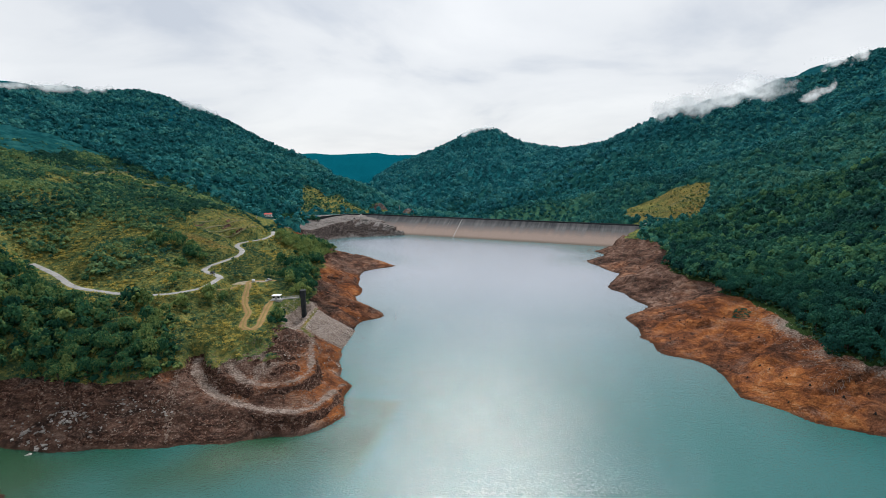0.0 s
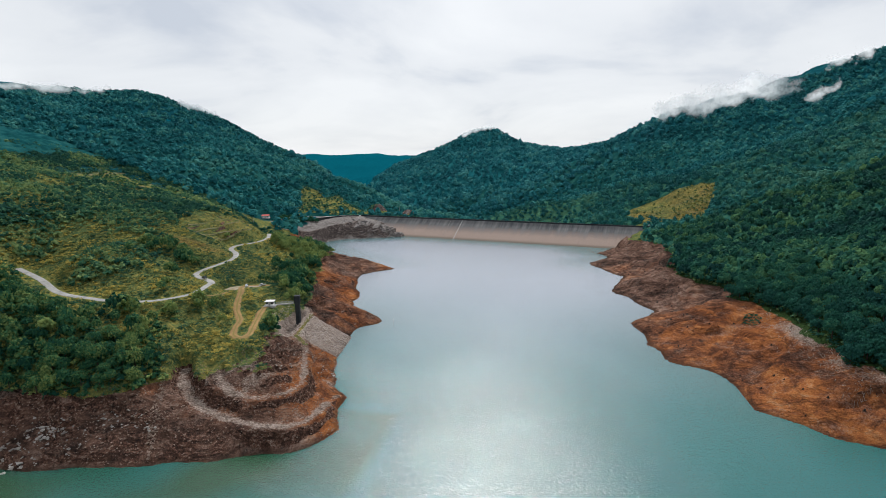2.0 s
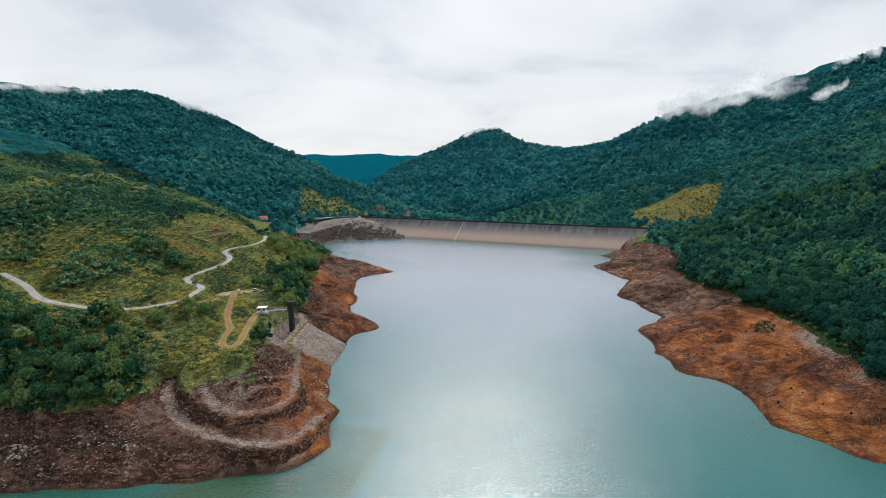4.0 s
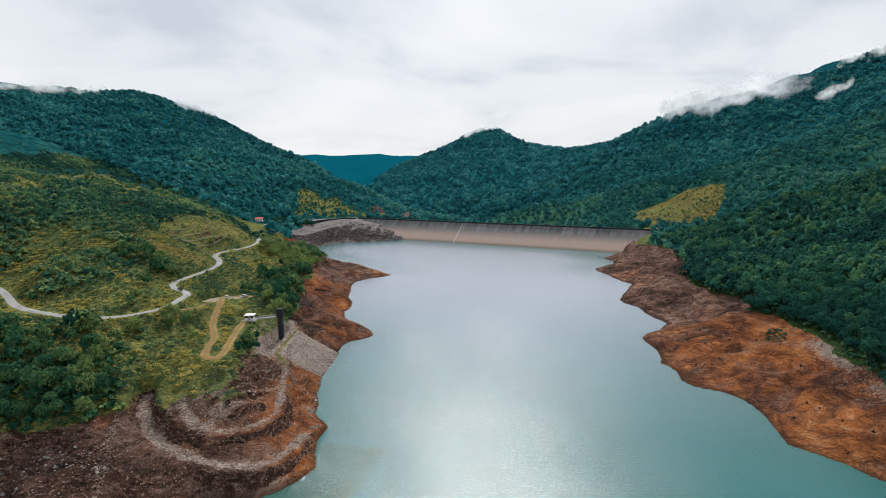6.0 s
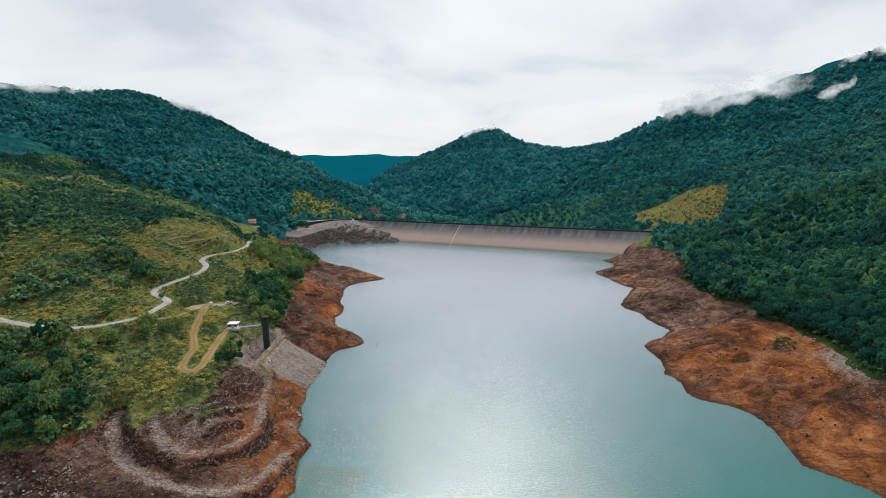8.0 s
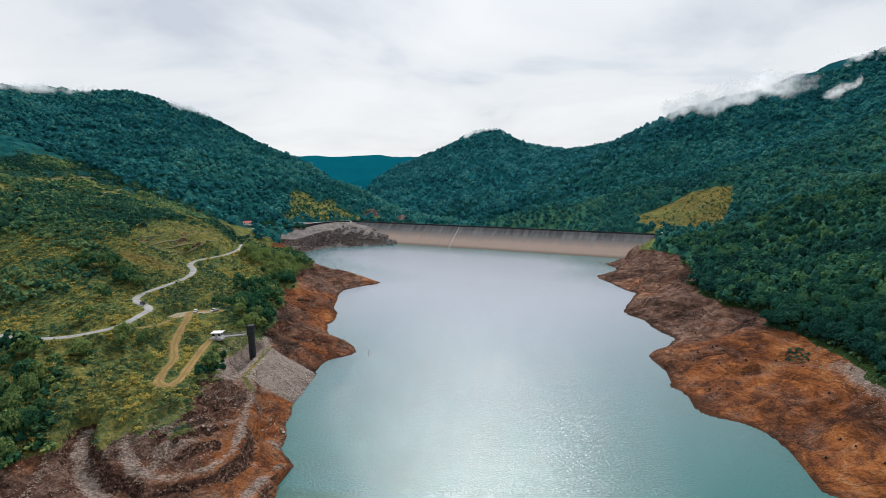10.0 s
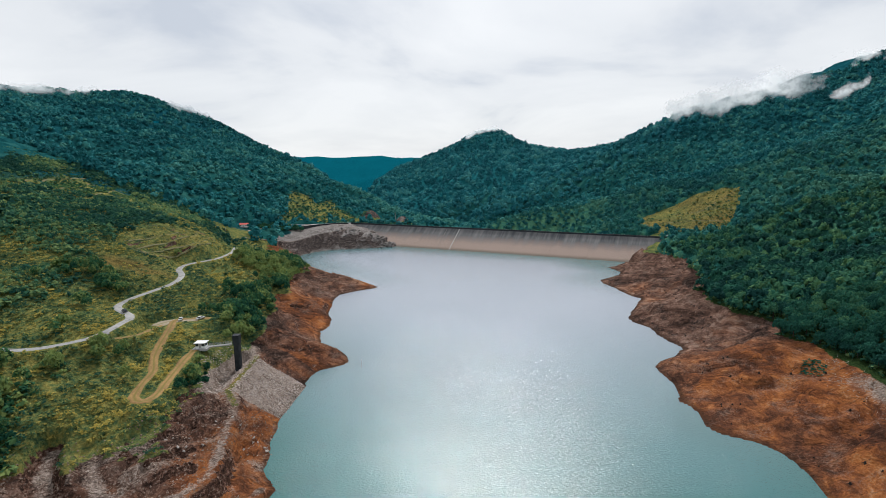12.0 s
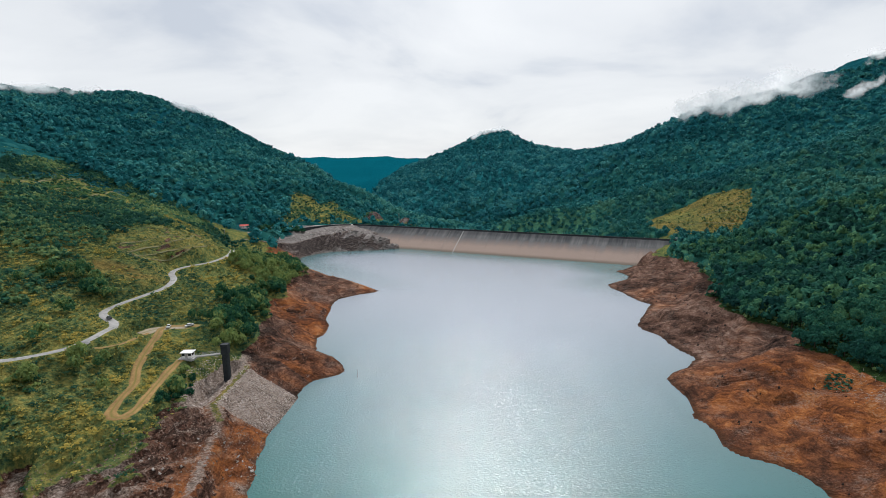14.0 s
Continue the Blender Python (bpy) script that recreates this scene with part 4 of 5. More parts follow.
rng = np.random.default_rng(7)
NEAR_T = [crown_template(s, 7, 70, 0.130, 1.15) for s in range(5)]
FINE_T = [crown_template(10 + s, 6, 27, 0.225, 1.15) for s in range(6)]
MID_T = [crown_template(20 + s, 5, 11, 0.36, 1.15, loose=0.4) for s in range(6)]
FAR_T = [crown_template(40 + s, 4, 8, 0.40, 1.1, loose=0.22) for s in range(8)]
RIDGE_T = [crown_template(50 + s, 3, 8, 0.46, 1.1, loose=0.25) for s in range(8)]
BUSH_T = [crown_template(60 + s, 3, 4, 0.52, 0.95) for s in range(6)]
SHRUB_T = [crown_template(70 + s, 4, 5, 0.45, 0.95, loose=0.5) for s in range(8)]
TUFT_T = [crown_template(80 + s, 4, 5, 0.33, 0.9, loose=0.8) for s in range(6)]

# right bank forest: the stretch by the shore stands as single trees
x, y = jitter(80, 340, 200, 470, 5.0, rng)
near = tree_rows(x, y, 1.5, (2.4, 4.3), tone=(0.05, 0.7), seed=11)
first = (near[:, 0] < 168) & (near[:, 1] > 225) & (near[:, 1] < 400)
singles = near[first]
singles = singles[np.argsort(singles[:, 0] - 0.1 * singles[:, 1])][:190]
key = {(round(a, 3), round(b, 3)) for a, b in singles[:, :2]}
rest = np.array([r for r in near if (round(r[0], 3), round(r[1], 3)) not in key])
close = rest[:, 1] + 0.35 * rest[:, 0] < 400
scatter("forest", rest[close], FINE_T, LEAF, "dense dark green rainforest canopy on the steep bank", "forest", 1)
scatter("forest", rest[~close], MID_T, LEAF, "dense dark green rainforest canopy higher on the bank", "forest", 7)
x, y = jitter(60, 640, 470, 960, 7.4, rng)
x2, y2 = jitter(-330, 60, 780, 960, 9.0, rng)
x, y = np.append(x, x2), np.append(y, y2)
rows = seen_from_lake(tree_rows(x, y, 2.4, (2.4, 4.4), tone=(0.05, 0.72), seed=12))
for px, py, pr in ((-93, 873, 22), (-47, 832, 16), (-17, 867, 18), (47, 930, 22), (0, 812, 14), (272, 844, 14), (178, 536, 7), (172, 548, 6), (245, 678, 12)):
    near_ = np.hypot(rows[:, 0] - px, rows[:, 1] - py) < pr
    rows[near_, 5] = 0.85 + 0.3 * rng.random(near_.sum())
close = rows[:, 1] < 640
scatter("forest", rows[close], MID_T, LEAF, "dense green forest canopy on the hillside above the bank", "forest", 2)
scatter("forest", rows[~close], FAR_T, HILLLEAF, "dense green forest canopy on the hillside above the dam", "forest", 6)

# left: grove by the shore, lower forest, and scrub over the whole hillside
x, y = jitter(-480, -140, 120, 640, 5.0, rng)
left = tree_rows(x, y, 1.6, (2.0, 3.7), tone=(0.15, 1.0), seed=13)
left = left[(left[:, 0] > -268) | (left[:, 1] < 232)]
front = (left[:, 0] > -272) & (left[:, 1] < 248) & near_line(left[:, 0], left[:, 1], dense(ROAD[:7], 6), 19.0) & (np.hypot(left[:, 0] + 197, left[:, 1] - 229) > 12)
left = left[~front]
intake = near_line(left[:, 0], left[:, 1], [(-166, 284), (-149, 294)], 9.0) | (np.hypot(left[:, 0] + 148, left[:, 1] - 290) < 17) | (soft_ring(left[:, 0], left[:, 1], CUT_BANK, 3) > 0.3)
left = left[~intake]
left[np.hypot(left[:, 0] + 197, left[:, 1] - 229) < 12, 3] *= 1.35
lx, ly = left[:, 0], left[:, 1]
dens = np.maximum(soft_ring(lx, ly, GROVE, 6), 1 - soft_ring(lx, ly, MEADOW, 5))
dens = np.maximum(dens, 0.9 * ease(fractal(lx, ly, 30, 3, 101), 0.40, 0.70))
dens = np.maximum.reduce([dens, ease(np.hypot(lx + 196, ly - 228), 10, 6), 0.9 * ease(np.hypot(lx + 187, ly - 252), 13, 9), 0.8 * ease(to_line(lx, ly, [(-149, 246), (-158, 274)], 9.0)[0], 6, 4)])
dens = dens * np.where(ly < 240, 0.8, 1.0) * (1 - 0.55 * ease(fractal(lx, ly, 24, 3, 106), -0.05, 0.35) * ease(ly, 196, 212) * ease(ly, 252, 240))
left = left[np.random.default_rng(14).random(len(left)) < dens]
left[:, 5] = np.clip(left[:, 5] + 0.18 * (left[:, 1] > 310), 0, 1)
pick = np.hypot(left[:, 0], left[:, 1] - 60) < 240
left_singles = left[pick][:105]
left = np.concatenate([left[~pick], left[pick][105:]])
x, y = jitter(-374, -340, 668, 738, 5.0, rng)
k = to_line(x, y, [(-368, 672), (-358, 705), (-350, 732)], 12.0)[0] < 8
clump = np.stack([x[k], y[k], ground(x[k], y[k]) + 1.0, 2.2 + 1.2 * rng.random(k.sum()), 1.0 + 0 * x[k], 0.35 * rng.random(k.sum())], -1)
x, y = jitter(-172, -146, 236, 292, 2.8, rng)
k = to_line(x, y, [(-154.5, 275), (-150, 262), (-144, 249)], 12.0)[0] < 3.2
slope = np.stack([x[k], y[k], ground(x[k], y[k]) - 0.2, 0.9 + 0.8 * rng.random(k.sum()), 1.0 + 0 * x[k], 0.55 * rng.random(k.sum())], -1)
left = np.concatenate([left, clump, slope])
scatter("forest", left, FINE_T, TREELEAF, "green trees and tall shrubs on the grassy slopes", "forest", 3)
# shrubs that close over the upper hillside, with gaps of grass towards the road
x, y = jitter(-620, -222, 225, 640, 3.3, rng)
shrub = tree_rows(x, y, 0.0, (1.2, 3.0), (0.85, 1.2), (0.0, 0.85), 23)
sx, sy = shrub[:, 0], shrub[:, 1]
from_road = to_line(sx, sy, dense(ROAD, 12), 120.0)[0]
above = ease(sx + 0.35 * (sy - 300), -228, -262)
dens = ease(fractal(sx, sy, 42, 4, 102) + 0.7 * ease(from_road, 14, 60) - 0.2, -0.3, 0.2) * above
dens = dens * (1 - 0.9 * soft_ring(sx, sy, CUT_BANK, 4)) * (1 - soft_ring(sx, sy, TERRACE_HIGH, 6)) * (1 - 0.95 * soft_ring(sx, sy, TERRACE_LOW, 3))
shrub = shrub[np.random.default_rng(24).random(len(shrub)) < dens]
shrub[:, 3] *= 0.8 + 0.35 * ease(fractal(shrub[:, 0], shrub[:, 1], 20, 2, 103), -0.2, 0.6)
scatter("forest", shrub, SHRUB_T, WARMLEAF, "dense green shrubs closing over the upper hillside", "shrubs", 24)
x, y = jitter(-330, -158, 150, 262, 2.6, rng)
under = tree_rows(x, y, -0.1, (1.1, 2.4), (0.8, 1.15), (0.0, 0.8), 27)
ux, uy = under[:, 0], under[:, 1]
dens = (1 - soft_ring(ux, uy, MEADOW, 6)) * ease(fractal(ux, uy, 22, 3, 104), -0.7, -0.1) * (1 - 0.8 * ease(fractal(ux, uy, 24, 3, 106), -0.05, 0.3) * ease(uy, 196, 212)) * ~((uy < 248) & (ux > -272) & near_line(ux, uy, dense(ROAD[:7], 6), 12.0))
scatter("forest", under[np.random.default_rng(28).random(len(under)) < dens], SHRUB_T, TREELEAF, "dense green undergrowth between the trees above the bank", "shrubs", 28)
x, y = jitter(-600, -120, 150, 600, 1.95, rng)
scrub = tree_rows(x, y, -0.1, (0.55, 1.75), (0.6, 0.95), (0.05, 0.90), 15, False)
sx, sy = scrub[:, 0], scrub[:, 1]
low = soft_ring(sx, sy, TERRACE_LOW, 4)
scrub[:, 3] *= 1 - 0.35 * low
scrub[:, 5] = np.clip(scrub[:, 5] + 0.22 * ease(to_line(sx, sy, ROAD, 90.0)[0], 85, 15) - 0.06, 0, 1)
scrub[:, 5] = np.clip(scrub[:, 5] - 0.5 * ease(fractal(sx, sy, 15, 3, 117), 0.1, 0.55), 0, 1)
intake = (np.hypot(sx + 147, sy - 287) < 15) | (soft_ring(sx, sy, APRON, 3) > 0.3)
cover = (1 - 0.6 * ease(fractal(sx, sy, 42, 4, 102) + 0.55 * ease(to_line(sx, sy, dense(ROAD, 12), 120.0)[0], 20, 85) - 0.25, -0.1, 0.3) * (sx < -262)) * (1 - 0.3 * low) * (1 - 0.93 * soft_ring(sx, sy, TERRACE_HIGH, 5)) * (1 - 0.85 * soft_ring(sx, sy, CUT_BANK, 4)) * ~intake * (0.52 + 0.48 * ease(fractal(sx, sy, 26, 4, 111), -0.4, 0.25))
scrub = scrub[np.random.default_rng(16).random(len(scrub)) < cover]
close = (scrub[:, 1] < 400) & (scrub[:, 0] > -330)
scatter("scrub", scrub[close], TUFT_T, SCRUBLEAF, "olive and golden low scrub and tall grass on the slopes", "scrub", 14)
scatter("scrub", scrub[~close & (rng.random(len(scrub)) < 0.45)], BUSH_T, SCRUBLEAF, "olive and yellow-green low scrub and grass tussocks", "scrub", 4)
x, y = jitter(72, 150, 215, 700, 2.6, rng)
edge = tree_rows(x, y, -0.2, (0.8, 1.9), (0.8, 1.1), (0.1, 0.9), 19, False)
spot = jitter(106, 118, 332, 347, 1.3, rng)
spot = np.stack([*spot, ground(*spot) - 0.2, 0.5 + 0.5 * rng.random(len(spot[0])), 0.7 + 0 * spot[0], 0.35 * rng.random(len(spot[0]))], -1)
spot = spot[np.hypot(spot[:, 0] - 112, (spot[:, 1] - 339) * 0.8) < 5]
edge = edge[edge[:, 2] < full_level(edge[:, 0], edge[:, 1]) + 4.5]
scatter("scrub", np.concatenate([edge, spot]), BUSH_T, WARMLEAF, "green bushes along the forest edge above the bare bank", "scrub", 10)
x, y = jitter(70, 220, 640, 840, 4.5, rng)
x2, y2 = jitter(-480, -270, 680, 1020, 6.0, rng)
x, y = np.append(x, x2), np.append(y, y2)
k = (soft_ring(x, y, PATCH_RIGHT, 4) > 0.4) & (rng.random(len(x)) < 0.15 + 0.6 * ease(x * 0.6 - (y - 740) * 0.5 + 14 * fractal(x, y, 30, 2, 15), 85, 125)) | (soft_ring(x, y, PATCH_LEFT, 6) > 0.3) & (rng.random(len(x)) < 0.9)
x, y = x[k], y[k]
patch = np.stack([x, y, ground(x, y), (0.8 + 1.3 * rng.random(len(x))) * np.where(x < 0, 1.5, 1.0), 0.9 + 0 * x, np.where(x < 0, 0.0, 0.1) + 0.6 * rng.random(len(x))], -1)
scatter("scrub", patch[patch[:, 0] > 0], BUSH_T, SCRUBLEAF, "scattered bushes on the cleared grassy hillside", "scrub", 8)
scatter("scrub", patch[(patch[:, 0] < 0) & (rng.random(len(patch)) < 0.8)], BUSH_T, WARMLEAF, "green bushes over the olive clearing beyond the dam", "scrub", 18)

x, y = jitter(-560, -390, 455, 600, 3.6, rng)
k = (soft_ring(x, y, TERRACE_HIGH, 8) > 0.3) & (rng.random(len(x)) < 0.25 + 0.5 * (fractal(x, y, 30, 2, 19) > 0.25))
x, y = x[k], y[k]
patch = np.stack([x, y, ground(x, y) - 0.2, 1.0 + 1.2 * rng.random(len(x)), 0.8 + 0 * x, np.clip(0.5 + 0.35 * fractal(x, y, 25, 2, 7), 0, 1)], -1)
scatter("scrub", patch, BUSH_T, TREELEAF, "low green scrub on the old hillside terraces", "scrub", 9)

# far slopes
canopy("forest", -1320, -120, 300, 1680, 3.8, 9.0, 3.0, FARCANOPY, "dark forest on the mountain slopes, tinted blue-green for haze", 5, lambda x, y: np.maximum(ease(y, 625, 650), ease(x, -565, -595) * ease(y, 302, 330)))
canopy("forest", -560, 920, 945, 1650, 4.0, 9.5, 2.6, FARCANOPY, "dark forest on the ridges behind the dam, tinted blue-green for haze", 25, lambda x, y: ease(y, 945, 965) * np.maximum(ease(x, -135, -115), ease(y, 1640, 1660)))
canopy("forest", -760, 820, 1640, 2680, 6.5, 14.0, 2.0, PEAKCANOPY, "dark forest on the far peak, tinted blue-green for haze", 45, lambda x, y: ease(y, 1640, 1655))
canopy("forest", 60, 640, 440, 960, 3.0, 6.8, 3.0, HILLCANOPY, "green forest floor and low crowns on the hillside", 65, lambda x, y: ease(y, 455, 475))
canopy("forest", -330, 70, 775, 960, 3.0, 7.0, 3.0, HILLCANOPY, "green woods in the valley below the dam", 85, lambda x, y: ease(y, 780, 800), 0.3)
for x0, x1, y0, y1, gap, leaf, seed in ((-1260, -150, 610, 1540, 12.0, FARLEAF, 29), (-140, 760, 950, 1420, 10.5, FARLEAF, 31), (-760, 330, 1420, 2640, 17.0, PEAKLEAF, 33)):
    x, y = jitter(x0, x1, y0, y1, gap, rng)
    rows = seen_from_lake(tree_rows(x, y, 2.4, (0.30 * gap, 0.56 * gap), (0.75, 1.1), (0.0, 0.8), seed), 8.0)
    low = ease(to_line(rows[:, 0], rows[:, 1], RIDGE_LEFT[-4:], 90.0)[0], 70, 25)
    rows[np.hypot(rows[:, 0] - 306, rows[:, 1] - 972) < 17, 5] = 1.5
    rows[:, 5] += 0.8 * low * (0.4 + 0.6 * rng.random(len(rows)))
    scatter("forest", rows, RIDGE_T, leaf, "rounded crowns of the mountain forest, tinted blue-green for haze", "forest", seed)
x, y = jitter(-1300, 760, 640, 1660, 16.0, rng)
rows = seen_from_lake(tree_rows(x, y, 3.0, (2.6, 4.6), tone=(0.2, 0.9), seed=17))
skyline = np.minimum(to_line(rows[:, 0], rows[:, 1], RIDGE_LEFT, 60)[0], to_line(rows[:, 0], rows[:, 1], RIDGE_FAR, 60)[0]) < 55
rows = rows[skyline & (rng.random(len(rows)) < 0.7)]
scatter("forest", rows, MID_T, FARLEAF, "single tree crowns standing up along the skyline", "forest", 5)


def tree_kinds(leaf):
    """A few whole trees with trunk, limbs and crown, for copying."""
    kinds = []
    for k, (tv, tf) in enumerate(NEAR_T):
        tree = new("tree")
        tree.empty_display_size = 0.5
        bm = bmesh.new()
        tube(bm, (0, 0, -1.2), (0.05, 0, 1.15), 0.085, 0.05, 7)
        r = random.Random(k)
        for i in range(5):
            a = i * 1.26 + r.random()
            tube(bm, (0.03, 0, 0.55 + 0.1 * i), (0.5 * math.cos(a), 0.5 * math.sin(a), 0.95 + 0.12 * i), 0.035, 0.012, 5)
        part("trunk", bm, BARK, tree, "brown trunk with spreading limbs")
        me = mesh_from("crown", tv, tf, leaf, False, {"tint": np.full(len(tv), 0.2 + 0.14 * k)})
        crown = new("crown", me)
        crown.parent = tree
        kinds.append(tagged(tree, "broad-leaved tree with a dense dark green crown", "tree", "trees on the banks"))
    return kinds


def plant_singles(rows, leaf):
    kinds, used = tree_kinds(leaf), set()
    r = random.Random(3)
    for x, y, z, rad, tall, tint in rows:
        k = min(4, max(0, int(tint * 5 + r.random() - 0.5)))
        m = pose(x, y, z, 0, 0, r.random() * 360)
        if k in used:
            t = copy_thing(kinds[k], m)
        else:
            t, used = kinds[k], used | {k}
            t.matrix_basis = m
        t.scale = (rad, rad, rad * tall)
    for k in range(5):
        if k not in used:
            for o in (*kinds[k].children, kinds[k]):
                bpy.data.objects.remove(o)


plant_singles(singles, LEAF)
plant_singles(left_singles, TREELEAF)

# -- roads and tracks --
def ribbon(name, line, half, material, label, category, lift=0.14, ragged=0.0, step=2.0, seed=0):
    """A strip laid over the ground along a line, with slightly uneven edges."""
    pts = np.array(dense(line, step))[:, :2]
    tan = np.gradient(pts, axis=0)
    tan /= np.maximum(np.linalg.norm(tan, axis=1), 1e-6)[:, None]
    side = np.stack([tan[:, 1], -tan[:, 0]], -1)
    cols, n = 7, len(pts)
    rows = []
    for k in range(cols):
        o = (k / (cols - 1) * 2 - 1) * half
        w = o * (1 + ragged * value_noise(pts[:, 0] + 31 * k, pts[:, 1], 5.0, seed + k))
        rows.append(pts + side * w[:, None])
    p = np.stack(rows, 1)
    z = ground(p[..., 0].ravel(), p[..., 1].ravel()).reshape(n, cols)
    z = np.maximum(z, z.mean(1)[:, None]) + lift
    z[:, 0] -= lift + 0.25
    z[:, -1] -= lift + 0.25
    idx = np.arange(n * cols).reshape(n, cols)
    quads = np.stack([idx[:-1, :-1], idx[:-1, 1:], idx[1:, 1:], idx[1:, :-1]], -1).reshape(-1, 4)
    me = mesh_from(name, np.concatenate([p, z[..., None]], -1).reshape(-1, 3), quads, material, True, {"across": np.tile(np.linspace(-1, 1, cols), n)})
    return tagged(new(name, me), label, category, kind="structure")


ribbon("road", ROAD[:21], 2.45, ASPHALT, "narrow winding pale grey paved mountain road", "road")
ribbon("road", ROAD[22:], 2.35, ASPHALT, "pale grey paved road leading on to the dam crest", "road")
ribbon("parking_place", PARKING, 4.6, GRAVEL, "grey gravel parking place at the end of the track", "parking place", lift=0.10, ragged=0.35, seed=7)
ribbon("track", TRACK_UPPER, 2.3, DIRT, "tan dirt track looping down the grassy slope", "track", ragged=0.45, seed=3)
ribbon("track", TRACK_SPUR, 1.6, DIRT, "tan dirt track joining the paved road", "track", ragged=0.45, seed=5)
ribbon("track", ABUTMENT_TRACK, 2.4, BENCHDIRT, "pale gravel access track beside the dam abutment", "track", ragged=0.15, seed=11)


def contour(ring, level, step=5.0):
    """The line at one height across a terraced field, from one end to the other."""
    out = []
    for y in np.arange(min(p[1] for p in ring) + 2, max(p[1] for p in ring) - 2, step):
        x = np.arange(max(p[0] for p in ring), min(p[0] for p in ring), -0.8)
        k = np.nonzero(inside(x, np.full(x.shape, y), ring) & (ground(x, np.full(x.shape, y)) > level))[0]
        if len(k) and k[0] > 0 and (not out or abs(x[k[0]] - out[-1][0]) < 14):
            out.append((x[k[0]], y))
    if len(out) > 6:
        xs = np.array([p[0] for p in out])
        xs = np.convolve(np.pad(xs, 3, mode="edge"), np.ones(7) / 7, mode="valid")
        out = [(float(a), p[1]) for a, p in zip(xs, out)]
    return out


for ring, levels, half in ((TERRACE_LOW, (45.9, 50.1, 54.3, 58.5), 0.7), (TERRACE_HIGH, (83.6, 90.6, 97.6), 1.2)):
    for level in levels:
        line = contour(ring, level)
        if len(line) > 4:
            ribbon("track", line, half, TERRACEPATH, "pale grassy terrace path along the hillside", "track", lift=0.03, ragged=0.5, seed=int(level))


for line in ([(198, 762), (181, 757), (163, 746), (150, 742)], [(136, 779), (158, 742), (180, 699)], [(122, 745), (146, 708), (167, 676)]):
    ribbon("track", line, 0.8, TERRACEPATH, "thin pale path across the cleared hillside", "track", lift=0.03, ragged=0.4, seed=int(line[0][0]))


# -- the dam --
def build_dam():
    dam = new("dam")
    dam.location = (0, 0, 0)
    tagged(dam, "long concrete-faced rockfill dam with a dark stained crest", "dam")
    length = (DAM_B - DAM_A).length
    a, t, o = Vector((DAM_A.x, DAM_A.y, 0)), Vector((DAM_DIR.x, DAM_DIR.y, 0)), Vector((DAM_OUT.x, DAM_OUT.y, 0))
    slope = math.hypot(DAM_RUN, DAM_Z)
    count, drop = 30, 8.0
    width = length / count
    down = o * DAM_RUN / slope + Vector((0, 0, -DAM_Z / slope))
    out = t.cross(down).normalized()
    if out.z < 0:
        out = -out
    for i in range(count):
        bm = bmesh.new()
        uv = bm.loops.layers.uv.new("uv")
        s0, s1 = i * width + 0.035, (i + 1) * width - 0.035
        rise = 0.05 * ((i * 7) % 3)
        top = []
        for s in (s0, s1):
            for d in (0.0, slope + drop):
                for h in (rise, -0.6):
                    top.append((bm.verts.new(a + t * s + Vector((0, 0, DAM_Z)) + down * d + out * h), s, slope - d))
        v = [q[0] for q in top]
        where = {q[0]: (q[1], q[2]) for q in top}
        for f in ((0, 2, 6, 4), (1, 5, 7, 3), (0, 1, 3, 2), (4, 6, 7, 5), (0, 4, 5, 1), (2, 3, 7, 6)):
            face = bm.faces.new([v[k] for k in f])
            for loop in face.loops:
                loop[uv].uv = where[loop.vert]
        bmesh.ops.recalc_face_normals(bm, faces=bm.faces)
        part("slab", bm, DAMFACE, dam)
    # wave wall along the crest, in lengths
    for i in range(15):
        bm = bmesh.new()
        s0, s1 = i * length / 15 + 0.05, (i + 1) * length / 15 - 0.05
        for p0, p1, z0, z1 in ((-0.25, 0.25, DAM_Z - 0.6, DAM_Z + 1.5), (-0.45, 0.4, DAM_Z + 1.5, DAM_Z + 1.75)):
            box(bm, s0, p0, z0, s1, p1, z1, 0.04)
        m = Matrix(((t.x, o.x, 0, a.x), (t.y, o.y, 0, a.y), (0, 0, 1, 0), (0, 0, 0, 1)))
        bm.transform(m)
        part("parapet", bm, DARKCONC, dam, "dark concrete wave wall")
    bm = bmesh.new()
    box(bm, -12, -9.5, DAM_Z - 2.6, length + 3, -0.3, DAM_Z + 0.15, 0.05)
    bm.transform(Matrix(((t.x, o.x, 0, a.x), (t.y, o.y, 0, a.y), (0, 0, 1, 0), (0, 0, 0, 1))))
    part("crest_road", bm, ASPHALT, dam, "grey crest roadway")
    for s, w in ((178.0, 0.38), (160.0, 0.20)):
        bm = bmesh.new()
        p = [a + t * (s + q) + Vector((0, 0, DAM_Z)) + down * d + out * h for q in (-w, w) for d in (0.6, slope + 1) for h in (0.17, 0.30)]
        v = [bm.verts.new(q) for q in p]
        for f in ((0, 2, 6, 4), (1, 5, 7, 3), (0, 1, 3, 2), (4, 6, 7, 5), (0, 4, 5, 1), (2, 3, 7, 6)):
            bm.faces.new([v[k] for k in f])
        bmesh.ops.recalc_face_normals(bm, faces=bm.faces)
        part("marker_strip", bm, PALECONC if w > 0.3 else PALESTONE, dam, "white painted strip down the concrete face")
    # fence posts on the downstream edge of the crest
    for i in range(36):
        bm = bmesh.new()
        q = a + t * (6 + i * length / 36) - o * 9.0
        tube(bm, (q.x, q.y, DAM_Z), (q.x, q.y, DAM_Z + 1.3), 0.09, 0.09, 6)
        part("post", bm, GREYCONC, dam)
    return dam


build_dam()


